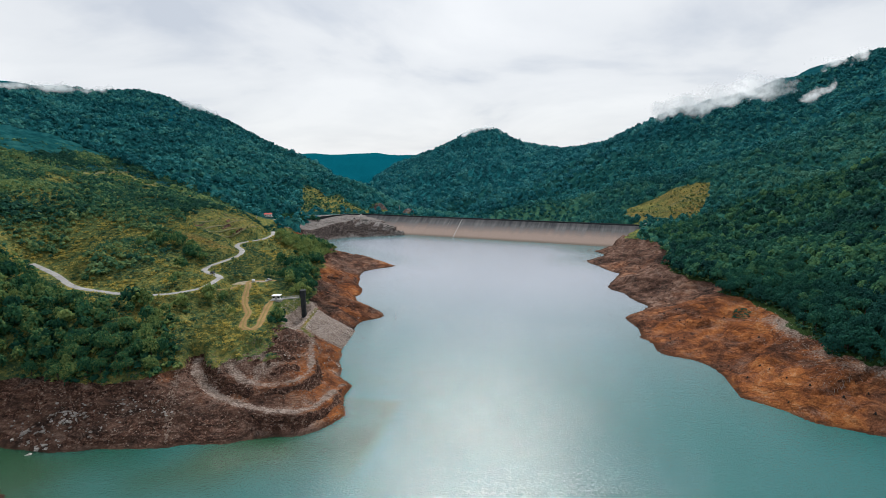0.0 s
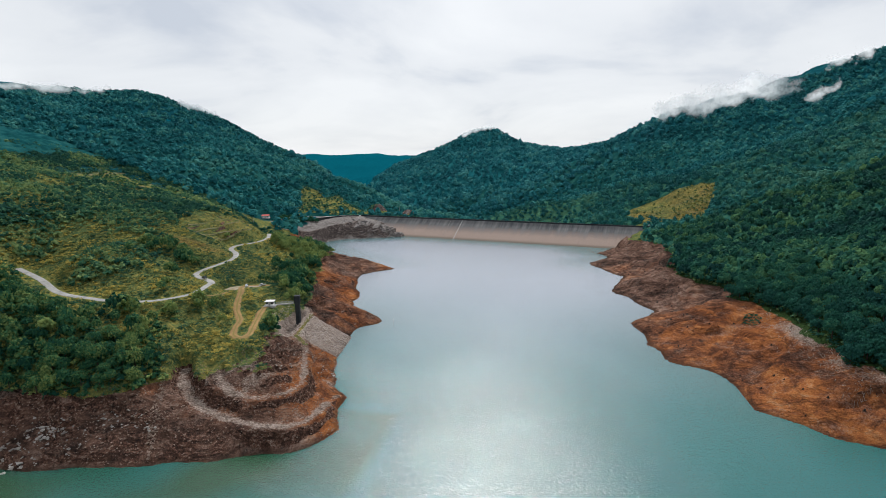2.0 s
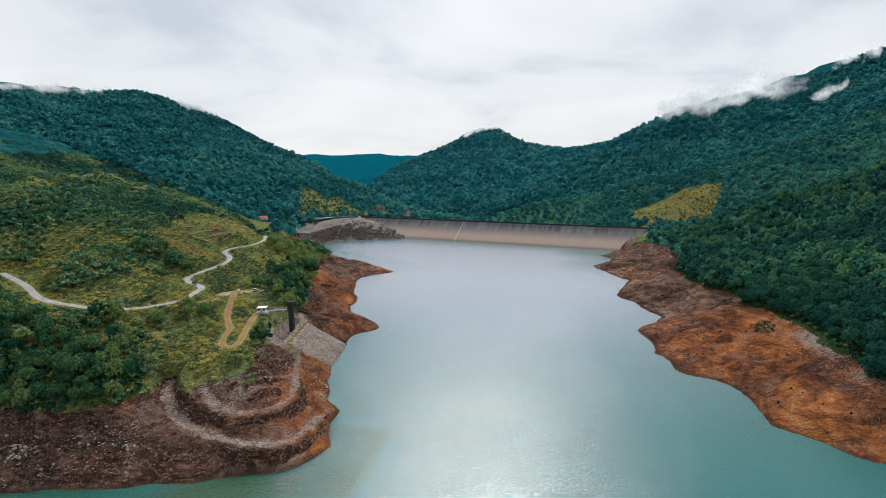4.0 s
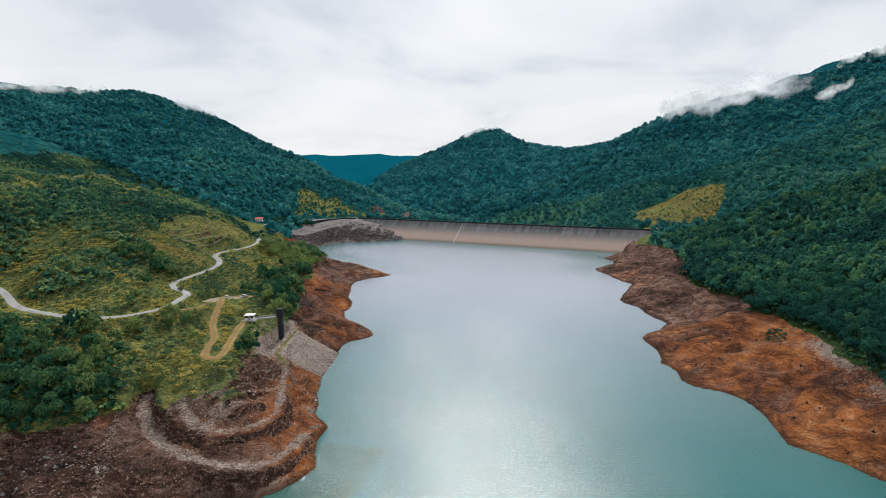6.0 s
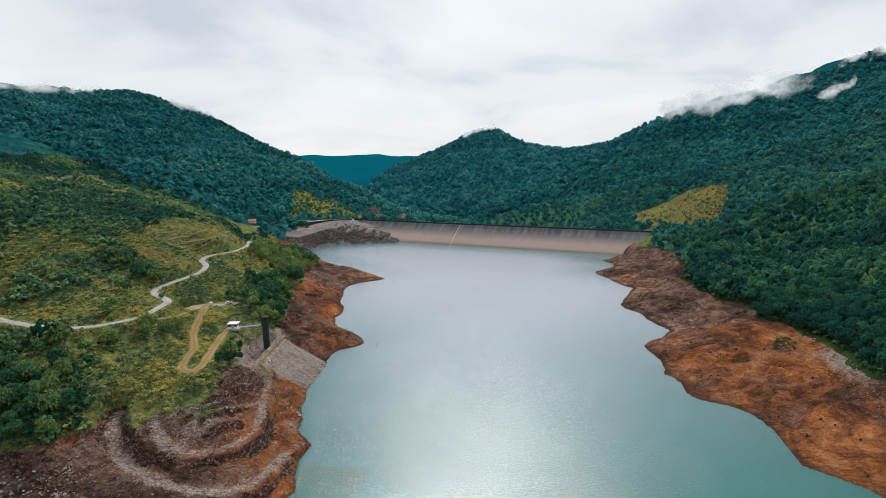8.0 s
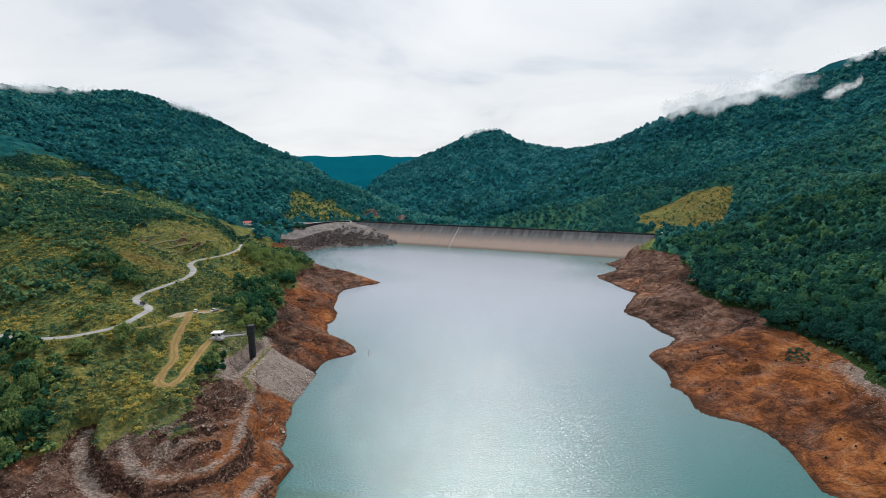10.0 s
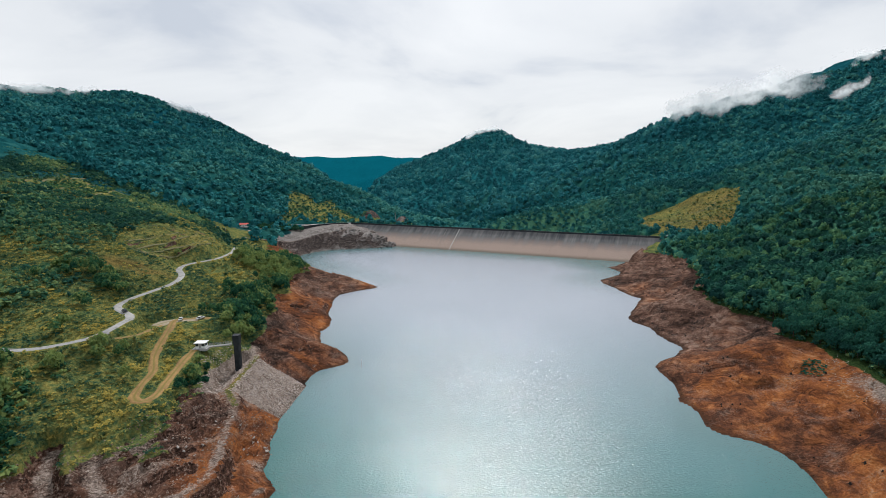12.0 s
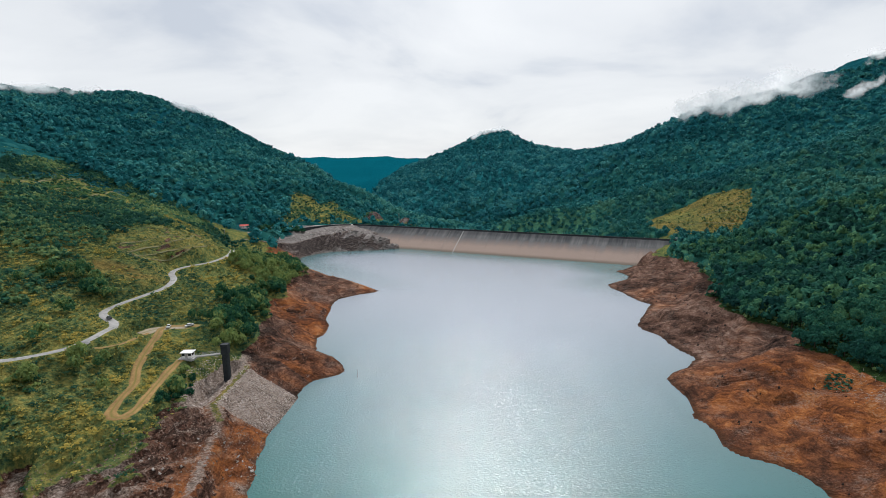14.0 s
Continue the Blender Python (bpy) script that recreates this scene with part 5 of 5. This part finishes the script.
def plinth(line):
    """The concrete toe slab that edges the dam's face where it meets the bank."""
    thing = new("toe_plinth")
    for p, q in zip(line[:-1], line[1:]):
        p, q = Vector(p), Vector(q)
        d = q - p
        m = Matrix.Translation(p) @ d.to_track_quat("X", "Z").to_matrix().to_4x4()
        bm = bmesh.new()
        box(bm, 0.04, -1.3, -1.2, d.length - 0.04, 1.3, 0.45, 0.08)
        bm.transform(m)
        part("slab", bm, GREYCONC, thing)
    return tagged(thing, "stepped grey concrete toe slab along the edge of the dam face", "slab")


plinth([(24, 668, 0.3), (36, 674.5, 3.0), (50, 677, 7.2), (64, 678, 11.2), (77, 677.5, 15.2)])


def road_barrier(line, count):
    """A low roadside rail of red and white lengths on short posts."""
    thing = new("road_barrier")
    p, q = Vector(line[0]), Vector(line[1])
    thing.location, thing.rotation_euler = p, (0, 0, math.atan2(q.y - p.y, q.x - p.x))
    step = (q - p).length / count
    for i in range(count):
        bm = bmesh.new()
        box(bm, i * step + 0.05, -0.18, 0.35, (i + 1) * step - 0.05, 0.18, 0.95, 0.05)
        part("rail", bm, ROOFRED if i % 2 else WHITEWALL, thing, "red rail" if i % 2 else "white rail")
        bm = bmesh.new()
        box(bm, (i + 0.5) * step - 0.12, -0.1, -1.0, (i + 0.5) * step + 0.12, 0.1, 0.36)
        part("post", bm, GREYCONC, thing)
    return tagged(thing, "red and white barrier beside the road to the dam", "barrier")


# -- intake: tower, footbridge, gatehouse --
GLASS = Nodes("dark_window_glass").done((0.02, 0.03, 0.035), 0.08)
ROOFWHITE = simple("white_roof_sheet", (0.62, 0.62, 0.63), (0.80, 0.79, 0.78), 0.8, 0.5, 0.01, patches=(0.55, 0.36, 0.33))
ROOFRED = simple("red_roof_sheet", (0.42, 0.05, 0.04), (0.58, 0.10, 0.07), 1.2, 0.5, 0.02)
STEEL = simple("galvanised_steel", (0.30, 0.31, 0.32), (0.45, 0.46, 0.47), 2.0, 0.45, 0.005, 0.7)


def intake_tower(x, y, top):
    base = ground_at(x, y) - 1.0
    thing = new("intake_tower")
    thing.location = (x, y, base)
    thing.rotation_euler = (0, 0, radians(12))
    h = top - base
    bm = bmesh.new()
    box(bm, -1.3, -1.3, 0, 1.3, 1.3, h - 4.6, 0.3)
    part("shaft", bm, DARKCONC, thing)
    for sx in (-1, 1):
        bm = bmesh.new()
        box(bm, sx * 0.85 - 0.28, -1.52, 0, sx * 0.85 + 0.28, -1.27, h - 4.7, 0.05)
        part("pilaster", bm, DARKCONC, thing)
    bm = bmesh.new()
    box(bm, -1.55, -1.55, h - 4.6, 1.55, 1.55, h - 0.35, 0.2)
    part("head", bm, DARKCONC, thing)
    bm = bmesh.new()
    box(bm, -1.7, -1.7, h - 0.35, 1.7, 1.7, h, 0.1)
    part("roof_slab", bm, DARKCONC, thing, "flat concrete roof slab")
    bm = bmesh.new()
    box(bm, -1.61, -0.5, h - 4.3, -1.553, 0.5, h - 2.2)
    part("door", bm, GREYCONC, thing, "grey steel door")
    bm = bmesh.new()
    box(bm, -2.0, -2.0, 0, 2.0, 2.0, 1.5, 0.2)
    part("plinth", bm, DARKCONC, thing)
    return tagged(thing, "tall dark stained concrete intake tower on the stony slope", "tower")


def footbridge(p, q):
    p, q = Vector(p), Vector(q)
    thing = new("footbridge")
    thing.location = p
    d = q - p
    thing.rotation_euler = (0, 0, math.atan2(d.y, d.x))
    n = d.length
    bm = bmesh.new()
    box(bm, 0, -0.8, -0.5, n, 0.8, 0, 0.05)
    part("deck", bm, GREYCONC, thing)
    for s in (-0.75, 0.75):
        bm = bmesh.new()
        for z in (0.55, 1.05):
            tube(bm, (0, s, z), (n, s, z), 0.05, 0.05, 6)
        part("handrail", bm, STEEL, thing, "steel handrail")
        for i in range(9):
            bm = bmesh.new()
            tube(bm, (0.2 + i * (n - 0.4) / 8, s, 0), (0.2 + i * (n - 0.4) / 8, s, 1.05), 0.045, 0.045, 6)
            part("post", bm, STEEL, thing)
    return tagged(thing, "grey concrete footbridge from the gatehouse to the tower", "footbridge")


def small_building(name, x, y, z, wx, wy, h, turn, roof, label, over=0.6, pitched=False):
    thing = new(name)
    thing.location, thing.rotation_euler = (x, y, z), (0, 0, radians(turn))
    for k, (x0, y0, x1, y1) in enumerate(((-wx, -wy, wx, -wy + 0.2), (-wx, wy - 0.2, wx, wy), (-wx, -wy + 0.2, -wx + 0.2, wy - 0.2), (wx - 0.2, -wy + 0.2, wx, wy - 0.2))):
        bm = bmesh.new()
        box(bm, x0, y0, -1.5, x1, y1, h)
        part("wall", bm, WHITEWALL, thing)
    bm = bmesh.new()
    if pitched:
        v = [bm.verts.new(p) for p in ((-wx - over, -wy - over, h), (wx + over, -wy - over, h), (wx + over, wy + over, h), (-wx - over, wy + over, h), (-wx - over, 0, h + wy * 0.55), (wx + over, 0, h + wy * 0.55))]
        for f in ((0, 1, 5, 4), (2, 3, 4, 5), (1, 2, 5), (3, 0, 4), (3, 2, 1, 0)):
            bm.faces.new([v[k] for k in f])
    else:
        box(bm, -wx - over, -wy - over, h, wx + over, wy + over, h + 0.28, 0.04)
    part("roof", bm, roof, thing, "overhanging roof")
    for k in range(3):
        cx = -wx + (k + 0.5) * 2 * wx / 3
        win = bmesh.new()
        if k == 1:
            box(win, cx - 0.5, -wy - 0.04, 0.05, cx + 0.5, -wy - 0.003, 2.1)
            part("door", win, STEEL, thing, "grey door")
        else:
            box(win, cx - 0.75, -wy - 0.06, 1.0, cx + 0.75, -wy - 0.003, 2.2, 0.02)
            w = part("window", win, GREYCONC, thing, "grey framed window")
            g = bmesh.new()
            box(g, cx - 0.62, -wy - 0.075, 1.12, cx + 0.62, -wy - 0.063, 2.08)
            part("pane", g, GLASS, w)
    bm = bmesh.new()
    box(bm, wx + 0.003, -0.8, 1.0, wx + 0.06, 0.8, 2.2, 0.02)
    part("window", bm, GLASS, thing, "dark window")
    bm = bmesh.new()
    box(bm, -wx - 1.4, -wy - 1.2, -0.9, wx + 1.4, wy + 1.0, -0.02, 0.05)
    part("footing", bm, GREYCONC, thing, "grey concrete footing")
    return tagged(thing, label, "building")


TOWER = (-149.5, 293.5)
intake_tower(TOWER[0], TOWER[1], 27.7)
footbridge((-160.2, 287.4, 23.4), (-151.6, 292.6, 23.4))
small_building("gatehouse", -163.0, 286.0, 23.3, 2.1, 1.6, 2.4, 14, ROOFWHITE, "small white gatehouse with a flat overhanging roof")
small_building("cottage", -389, 664, ground_at(-389, 664) + 0.4, 4.6, 3.2, 2.8, 20, ROOFRED, "small white building with a red roof beside the road", 0.6, True)
small_building("hut", 112, 684, ground_at(112, 684) + 0.3, 2.4, 1.8, 2.4, -20, ROOFWHITE, "small pale hut at the end of the dam", 0.3)


def retaining_wall(line, top):
    """A dark wall in straight lengths with a pale coping, below the road to the dam."""
    thing = new("retaining_wall")
    for p, q in zip(line[:-1], line[1:]):
        p, q = Vector(p), Vector(q)
        d = q - p
        m = Matrix.Translation((p.x, p.y, 0)) @ Matrix.Rotation(math.atan2(d.y, d.x), 4, "Z")
        base = min(ground_at(p.x, p.y), ground_at(q.x, q.y)) - 1.0
        for name, z0, z1, w, mat in (("wall", base, top - 0.3, 0.3, DARKCONC), ("coping", top - 0.3, top, 0.45, GREYCONC)):
            bm = bmesh.new()
            box(bm, 0.02, -w, z0, d.length - 0.02, w, z1, 0.04)
            bm.transform(m)
            part(name, bm, mat, thing, "pale concrete coping" if name == "coping" else "")
    return tagged(thing, "dark retaining wall with a pale coping beside the road", "wall")


road_barrier([(-365.5, 652, ground_at(-365.5, 652) + 0.2), (-368.5, 712, ground_at(-368.5, 712) + 0.2)], 14)
retaining_wall([(-351, 741), (-345, 755), (-336, 769), (-326, 780), (-312, 786), (-302, 788)], 25.0)


# -- vehicles --
def car(x, y, turn, paint, label, z=None):
    thing = new("car")
    thing.location = (x, y, (ground_at(x, y) if z is None else z) + 0.16)
    thing.rotation_euler = (0, 0, radians(turn))
    bm = bmesh.new()
    prof = [(-2.15, 0.35), (-2.2, 0.75), (-1.9, 0.95), (-0.95, 1.0), (0.9, 1.02), (1.9, 0.9), (2.2, 0.7), (2.15, 0.35)]
    rows = [[bm.verts.new((px, s * (0.86 if pz > 0.6 else 0.82), pz)) for px, pz in prof] for s in (-1, 1)]
    bm.faces.new(rows[0])
    bm.faces.new(rows[1][::-1])
    for k in range(len(prof)):
        bm.faces.new((rows[0][k], rows[0][k - 1], rows[1][k - 1], rows[1][k]))
    bmesh.ops.recalc_face_normals(bm, faces=bm.faces)
    part("body", bm, paint, thing)
    for name, z0, z1, f, m in (("glasshouse", 0.98, 1.42, 0.9, GLASS), ("roof", 1.42, 1.5, 0.8, paint)):
        bm = bmesh.new()
        v = []
        for zz, x0, x1, w in (((z0, -1.6, 1.1, 0.78), (z1, -1.15, 0.55, 0.64)) if name == "glasshouse" else ((z0, -1.2, 0.6, 0.66), (z1, -1.05, 0.45, 0.58))):
            v.append([bm.verts.new(p) for p in ((x0, -w, zz), (x1, -w, zz), (x1, w, zz), (x0, w, zz))])
        bm.faces.new(v[0][::-1])
        bm.faces.new(v[1])
        for k in range(4):
            bm.faces.new((v[0][k], v[0][(k + 1) % 4], v[1][(k + 1) % 4], v[1][k]))
        part(name, bm, m, thing)
    for wx in (-1.35, 1.35):
        for wy in (-0.8, 0.8):
            bm = bmesh.new()
            tube(bm, (wx, wy - 0.1, 0.32), (wx, wy + 0.1, 0.32), 0.32, 0.32, 14)
            wheel = part("wheel", bm, RUBBER, thing)
            bm = bmesh.new()
            tube(bm, (wx, wy - 0.115, 0.32), (wx, wy + 0.115, 0.32), 0.19, 0.19, 10)
            part("rim", bm, STEEL, wheel)
    return tagged(thing, label, "car")


RUBBER = simple("black_tyre_rubber", (0.015, 0.015, 0.016), (0.03, 0.03, 0.03), 4.0, 0.9, 0.005)
WHITEPAINT = Nodes("white_car_paint").done((0.62, 0.63, 0.64), 0.25)
DARKPAINT = Nodes("dark_grey_car_paint").done((0.03, 0.035, 0.04), 0.25)
car(-193.0, 309.5, 122, WHITEPAINT, "white parked car on the grassy turning place")
car(-184.5, 314.0, 70, WHITEPAINT, "white parked car at the end of the dirt track")
car(-210.5, 292.6, 147, DARKPAINT, "dark grey car on the winding paved road", ground_at(-210.5, 292.6) + 0.14)


# -- stones, stumps, driftwood and poles --
def stone_template(seed):
    rng = np.random.default_rng(seed)
    v = rng.normal(size=(9, 3))
    v /= np.linalg.norm(v, axis=1)[:, None]
    bm = bmesh.new()
    for p in v * (0.8 + 0.3 * rng.random((9, 1))) * np.array([1, 0.85, 0.6]):
        bm.verts.new(p)
    bmesh.ops.convex_hull(bm, input=bm.verts)
    bmesh.ops.triangulate(bm, faces=bm.faces)
    bm.verts.index_update()
    return np.array([p.co for p in bm.verts]), np.array([[p.index for p in f.verts] for f in bm.faces])


def stones(name, rows, material, label, category, seed):
    """One mesh of many stones: rows of x, y, size."""
    rng = np.random.default_rng(seed)
    kinds = [stone_template(seed * 10 + k) for k in range(6)]
    z = ground(rows[:, 0], rows[:, 1])
    vs, fs, base = [], [], 0
    for (x, y, s), zz in zip(rows, z):
        tv, tf = kinds[rng.integers(6)]
        a = rng.random() * 6.28
        c, n = math.cos(a), math.sin(a)
        vs.append(np.stack([x + s * (tv[:, 0] * c - tv[:, 1] * n), y + s * (tv[:, 0] * n + tv[:, 1] * c), zz + s * (tv[:, 2] + 0.15)], -1))
        fs.append(tf + base)
        base += len(tv)
    me = mesh_from(name, np.concatenate(vs), np.concatenate(fs), material)
    return tagged(new(name, me), label, category, kind="stuff")


def cloud_of(n, cx, cy, rx, ry, turn, s0, s1, seed, ring=None):
    rng = np.random.default_rng(seed)
    a, r = rng.random(n) * 6.283, np.sqrt(rng.random(n))
    u, v = rx * r * np.cos(a), ry * r * np.sin(a)
    c, s = math.cos(radians(turn)), math.sin(radians(turn))
    x, y = cx + u * c - v * s, cy + u * s + v * c
    if ring:
        k = inside(x, y, ring)
        x, y = x[k], y[k]
    return np.stack([x, y, s0 + (s1 - s0) * rng.random(len(x)) ** 2.5], -1)


stones("riprap", np.concatenate([cloud_of(6500, -129, 285, 24, 24, 0, 0.16, 0.5, 1, RIPRAP), cloud_of(1500, -148, 284, 11, 26, 12, 0.15, 0.55, 2, APRON)]), STONE, "grey riprap stones paving the bank below the tower", "riprap", 1)
stones("boulders", np.concatenate([cloud_of(85, -185, 160, 26, 6, 4, 0.25, 1.0, 3), cloud_of(60, -157, 171, 12, 4, 8, 0.2, 0.9, 4), cloud_of(40, -190, 152, 12, 3, 0, 0.4, 1.5, 5), cloud_of(70, -118, 238, 12, 22, -20, 0.2, 1.0, 35),
                                   cloud_of(5, -185.5, 145.5, 2.0, 1.5, 0, 0.9, 1.8, 6), cloud_of(60, -183, 161, 9, 2.5, 8, 0.35, 1.3, 37)]), PALESTONE, "pale boulders strewn over the steep bare bank", "boulders", 2)
stones("rubble", np.concatenate([cloud_of(420, -149.5, 177, 18, 1.7, -60, 0.18, 0.7, 36), cloud_of(2600, -125, 194, 45, 22, 10, 0.12, 0.6, 7), cloud_of(1800, -120, 245, 20, 40, -20, 0.12, 0.6, 8), cloud_of(1000, -170, 168, 35, 12, 0, 0.1, 0.6, 9)]),
       simple("brown_rubble", (0.09, 0.06, 0.048), (0.34, 0.25, 0.20), 0.9, 0.95, 0.1), "brown rock rubble on the bare headland", "rubble", 3)
stones("rocks", np.concatenate([cloud_of(170, -262, 726, 52, 15, -24, 0.7, 2.8, 27), cloud_of(60, -235, 736, 20, 8, -20, 0.9, 3.0, 28)]),
       simple("grey_layered_rock", (0.040, 0.037, 0.037), (0.22, 0.205, 0.20), 0.25, 0.9, 0.3), "grey broken rock on the promontory beside the dam", "rocks", 6)
stones("rubble", np.concatenate([cloud_of(600, 85, 330, 30, 90, 10, 0.1, 0.35, 17), cloud_of(400, 75, 470, 20, 90, 0, 0.12, 0.4, 18), cloud_of(400, -165, 430, 22, 70, 12, 0.12, 0.45, 19)]),
       simple("orange_rubble", (0.10, 0.045, 0.028), (0.24, 0.11, 0.06), 0.9, 0.95, 0.1), "orange-brown stones on the drawdown bank", "rubble", 4)


def stump(x, y, s, turn):
    thing = new("tree_stump")
    thing.location, thing.rotation_euler = (x, y, ground_at(x, y) - 0.15), (0, 0, radians(turn))
    bm = bmesh.new()
    tube(bm, (0, 0, 0), (0.05 * s, 0, 1.0 * s), 0.42 * s, 0.30 * s, 9)
    part("bole", bm, STUMPWOOD, thing)
    for k in range(4):
        bm = bmesh.new()
        a = k * 1.57 + 0.4
        tube(bm, (0.2 * s * math.cos(a), 0.2 * s * math.sin(a), 0.35 * s), (1.0 * s * math.cos(a), 1.0 * s * math.sin(a), 0.0), 0.16 * s, 0.05 * s, 6)
        part("root", bm, STUMPWOOD, thing)
    return tagged(thing, "blackened drowned tree stump on the bare bank", "stump", "drowned stumps")


STUMPWOOD = simple("wet_black_wood", (0.012, 0.010, 0.009), (0.04, 0.032, 0.027), 3.0, 0.9, 0.03)


def plant_stumps():
    first, r, made = None, random.Random(8), 0
    while made < 60:
        x, y = r.uniform(50, 128), r.uniform(225, 520)
        if not 1.2 < ground_at(x, y) < 13:
            continue
        s, turn = r.uniform(0.5, 1.1), r.uniform(0, 360)
        if first is None:
            first = stump(x, y, 1.0, turn)
            first.scale = (s, s, s)
        else:
            copy_thing(first, pose(x, y, ground_at(x, y) - 0.12, 0, 0, turn)).scale = (s, s, s)
        made += 1


plant_stumps()


def driftwood():
    rng = np.random.default_rng(21)
    bm = bmesh.new()
    for i in range(520):
        x, y = 121 + 4.5 * rng.normal(), rng.uniform(240, 345)
        x -= max(0, y - 300) * 0.12
        if ground_at(x, y) > 17:
            continue
        a, l = rng.uniform(0.6, 2.6), rng.uniform(0.5, 1.7)
        z = ground_at(x, y) + 0.12
        tube(bm, (x, y, z), (x + l * math.cos(a), y + l * math.sin(a), ground_at(x + l * math.cos(a), y + l * math.sin(a)) + 0.15), 0.06, 0.03, 4)
    ob = part("driftwood", bm, simple("bleached_driftwood", (0.26, 0.23, 0.20), (0.45, 0.41, 0.37), 2.0, 0.9, 0.02))
    tagged(ob, "bleached driftwood stranded below the tree line", "driftwood", kind="stuff")


driftwood()


def pole(x, y, base, h, r, label, arms=0):
    thing = new("pole")
    thing.location = (x, y, base)
    bm = bmesh.new()
    tube(bm, (0, 0, -2), (0, 0, h), r, r * 0.7, 8)
    part("mast", bm, STEEL, thing)
    for k in range(arms):
        bm = bmesh.new()
        box(bm, -1.4 + 0.3 * k, -0.08, h - 0.8 - 1.6 * k, 1.4 - 0.3 * k, 0.08, h - 0.62 - 1.6 * k)
        part("crossarm", bm, STEEL, thing)
    return tagged(thing, label, "pole")


pole(-102.4, 331.0, WATER_Z, 4.2, 0.14, "thin grey gauge pole standing in the water")
pole(-305, 1015, ground_at(-305, 1015), 26, 0.5, "tall thin grey power pole beyond the dam", 2)
pole(-352, 575, ground_at(-352, 575), 9, 0.22, "white lamp pole beside the mountain road", 1)


# -- cloud on the ridges --
def cloud_material():
    n = Nodes("thin_white_cloud")
    p = n.where()
    f = n.range(n.noise(0.028, 5, 0.58, p, (1, 1, 1.3)), 0.36, 0.64)
    holes = n.math("MULTIPLY", n.attr("torn"), n.math("SUBTRACT", 1.0, f))
    alpha = n.math("SUBTRACT", n.attr("fade"), holes, True)
    tint = (0.60, 0.60, 0.605)
    white = n.t.nodes.new("ShaderNodeBsdfDiffuse")
    n.put(white.inputs[0], tint)
    through_ = n.t.nodes.new("ShaderNodeBsdfTranslucent")
    n.put(through_.inputs[0], tint)
    lit = n.t.nodes.new("ShaderNodeAddShader")
    n.t.links.new(white.outputs[0], lit.inputs[0])
    n.t.links.new(through_.outputs[0], lit.inputs[1])
    clear = n.t.nodes.new("ShaderNodeBsdfTransparent")
    both = n.t.nodes.new("ShaderNodeMixShader")
    n.put(both.inputs[0], alpha)
    n.t.links.new(clear.outputs[0], both.inputs[1])
    n.t.links.new(lit.outputs[0], both.inputs[2])
    n.t.links.new(both.outputs[0], n.t.nodes["Material Output"].inputs[0])
    return n.mat


CLOUD = cloud_material()


def ridge_cloud(line, below, above, layers, label, seed, thick=1.0, torn=1.2, peak=0.4):
    """Layers of vapour that lie along a ridge, thinning out upwards, downwards and at both ends."""
    pts = np.array(dense(line, 6))
    n, rows = len(pts), 17
    vs, fs, fade, base = [], [], [], 0
    for k in range(layers):
        w = fractal(pts[:, 0], pts[:, 1], 70, 3, seed + k)[:, None]
        h = np.linspace(0, 1, rows)[None, :]
        z = pts[:, 2:3] - below * (1 + 0.6 * w) + (above + below) * h
        x = pts[:, 0:1] + 0 * z
        y = pts[:, 1:2] + k * 16 + 0 * z
        vs.append(np.stack([x, y, z], -1).reshape(-1, 3))
        t = np.linspace(0, 1, n)[:, None]
        body = ease(t, 0, 0.2) * ease(t, 1, 0.8) * ease(h, 0, peak) * ease(h, 1, max(peak, 0.5))
        fade.append((thick * body * (1 - 0.15 * k)).ravel())
        idx = np.arange(n * rows).reshape(n, rows) + base
        fs.append(np.stack([idx[:-1, :-1], idx[1:, :-1], idx[1:, 1:], idx[:-1, 1:]], -1).reshape(-1, 4))
        base += n * rows
    fade = np.concatenate(fade)
    me = mesh_from("cloud", np.concatenate(vs), np.concatenate(fs), CLOUD, True, {"fade": fade, "torn": np.full(len(fade), torn)})
    return tagged(new("cloud", me), label, "cloud", kind="stuff")


ridge_cloud([(215, 1520, 198), (239, 1497, 198), (267, 1446, 206), (296, 1417, 213), (336, 1353, 213), (377, 1314, 216), (409, 1318, 227), (441, 1298, 230), (465, 1261, 230), (487, 1241, 236), (500, 1235, 250), (515, 1235, 262)], 16, 66, 1,
            "white cloud resting along the wooded ridge", 3, 1.0, 0.6, 0.34)
ridge_cloud([(448, 1180, 206), (470, 1175, 208), (492, 1171, 214), (515, 1180, 226), (535, 1190, 240)], 14, 22, 1, "torn white cloud wisps on the mountainside", 13, 0.8, 0.95, 0.5)
ridge_cloud([(520, 1290, 268), (549, 1285, 272), (585, 1280, 282), (625, 1275, 292)], 12, 40, 1, "white cloud wisps below the high summit", 53, 0.85, 1.0, 0.4)
ridge_cloud([(-1190, 920, 274), (-1148, 985, 281), (-1118, 1050, 287), (-1099, 1120, 292), (-1065, 1190, 290)], 14, 18, 1, "thin mist on the rounded mountain top", 23, 0.9, 0.7, 0.5)
ridge_cloud([(-998, 1270, 268), (-1003, 1360, 264), (-1008, 1400, 258), (-1005, 1480, 246)], 13, 20, 1, "thin mist on the shoulder of the mountain", 33, 1.1, 0.6, 0.5)
ridge_cloud([(-460, 2470, 212), (-405, 2480, 238), (-375, 2490, 250), (-280, 2490, 250)], 20, 22, 1, "thin mist on the peak behind the dam", 43, 0.9, 0.7, 0.5)
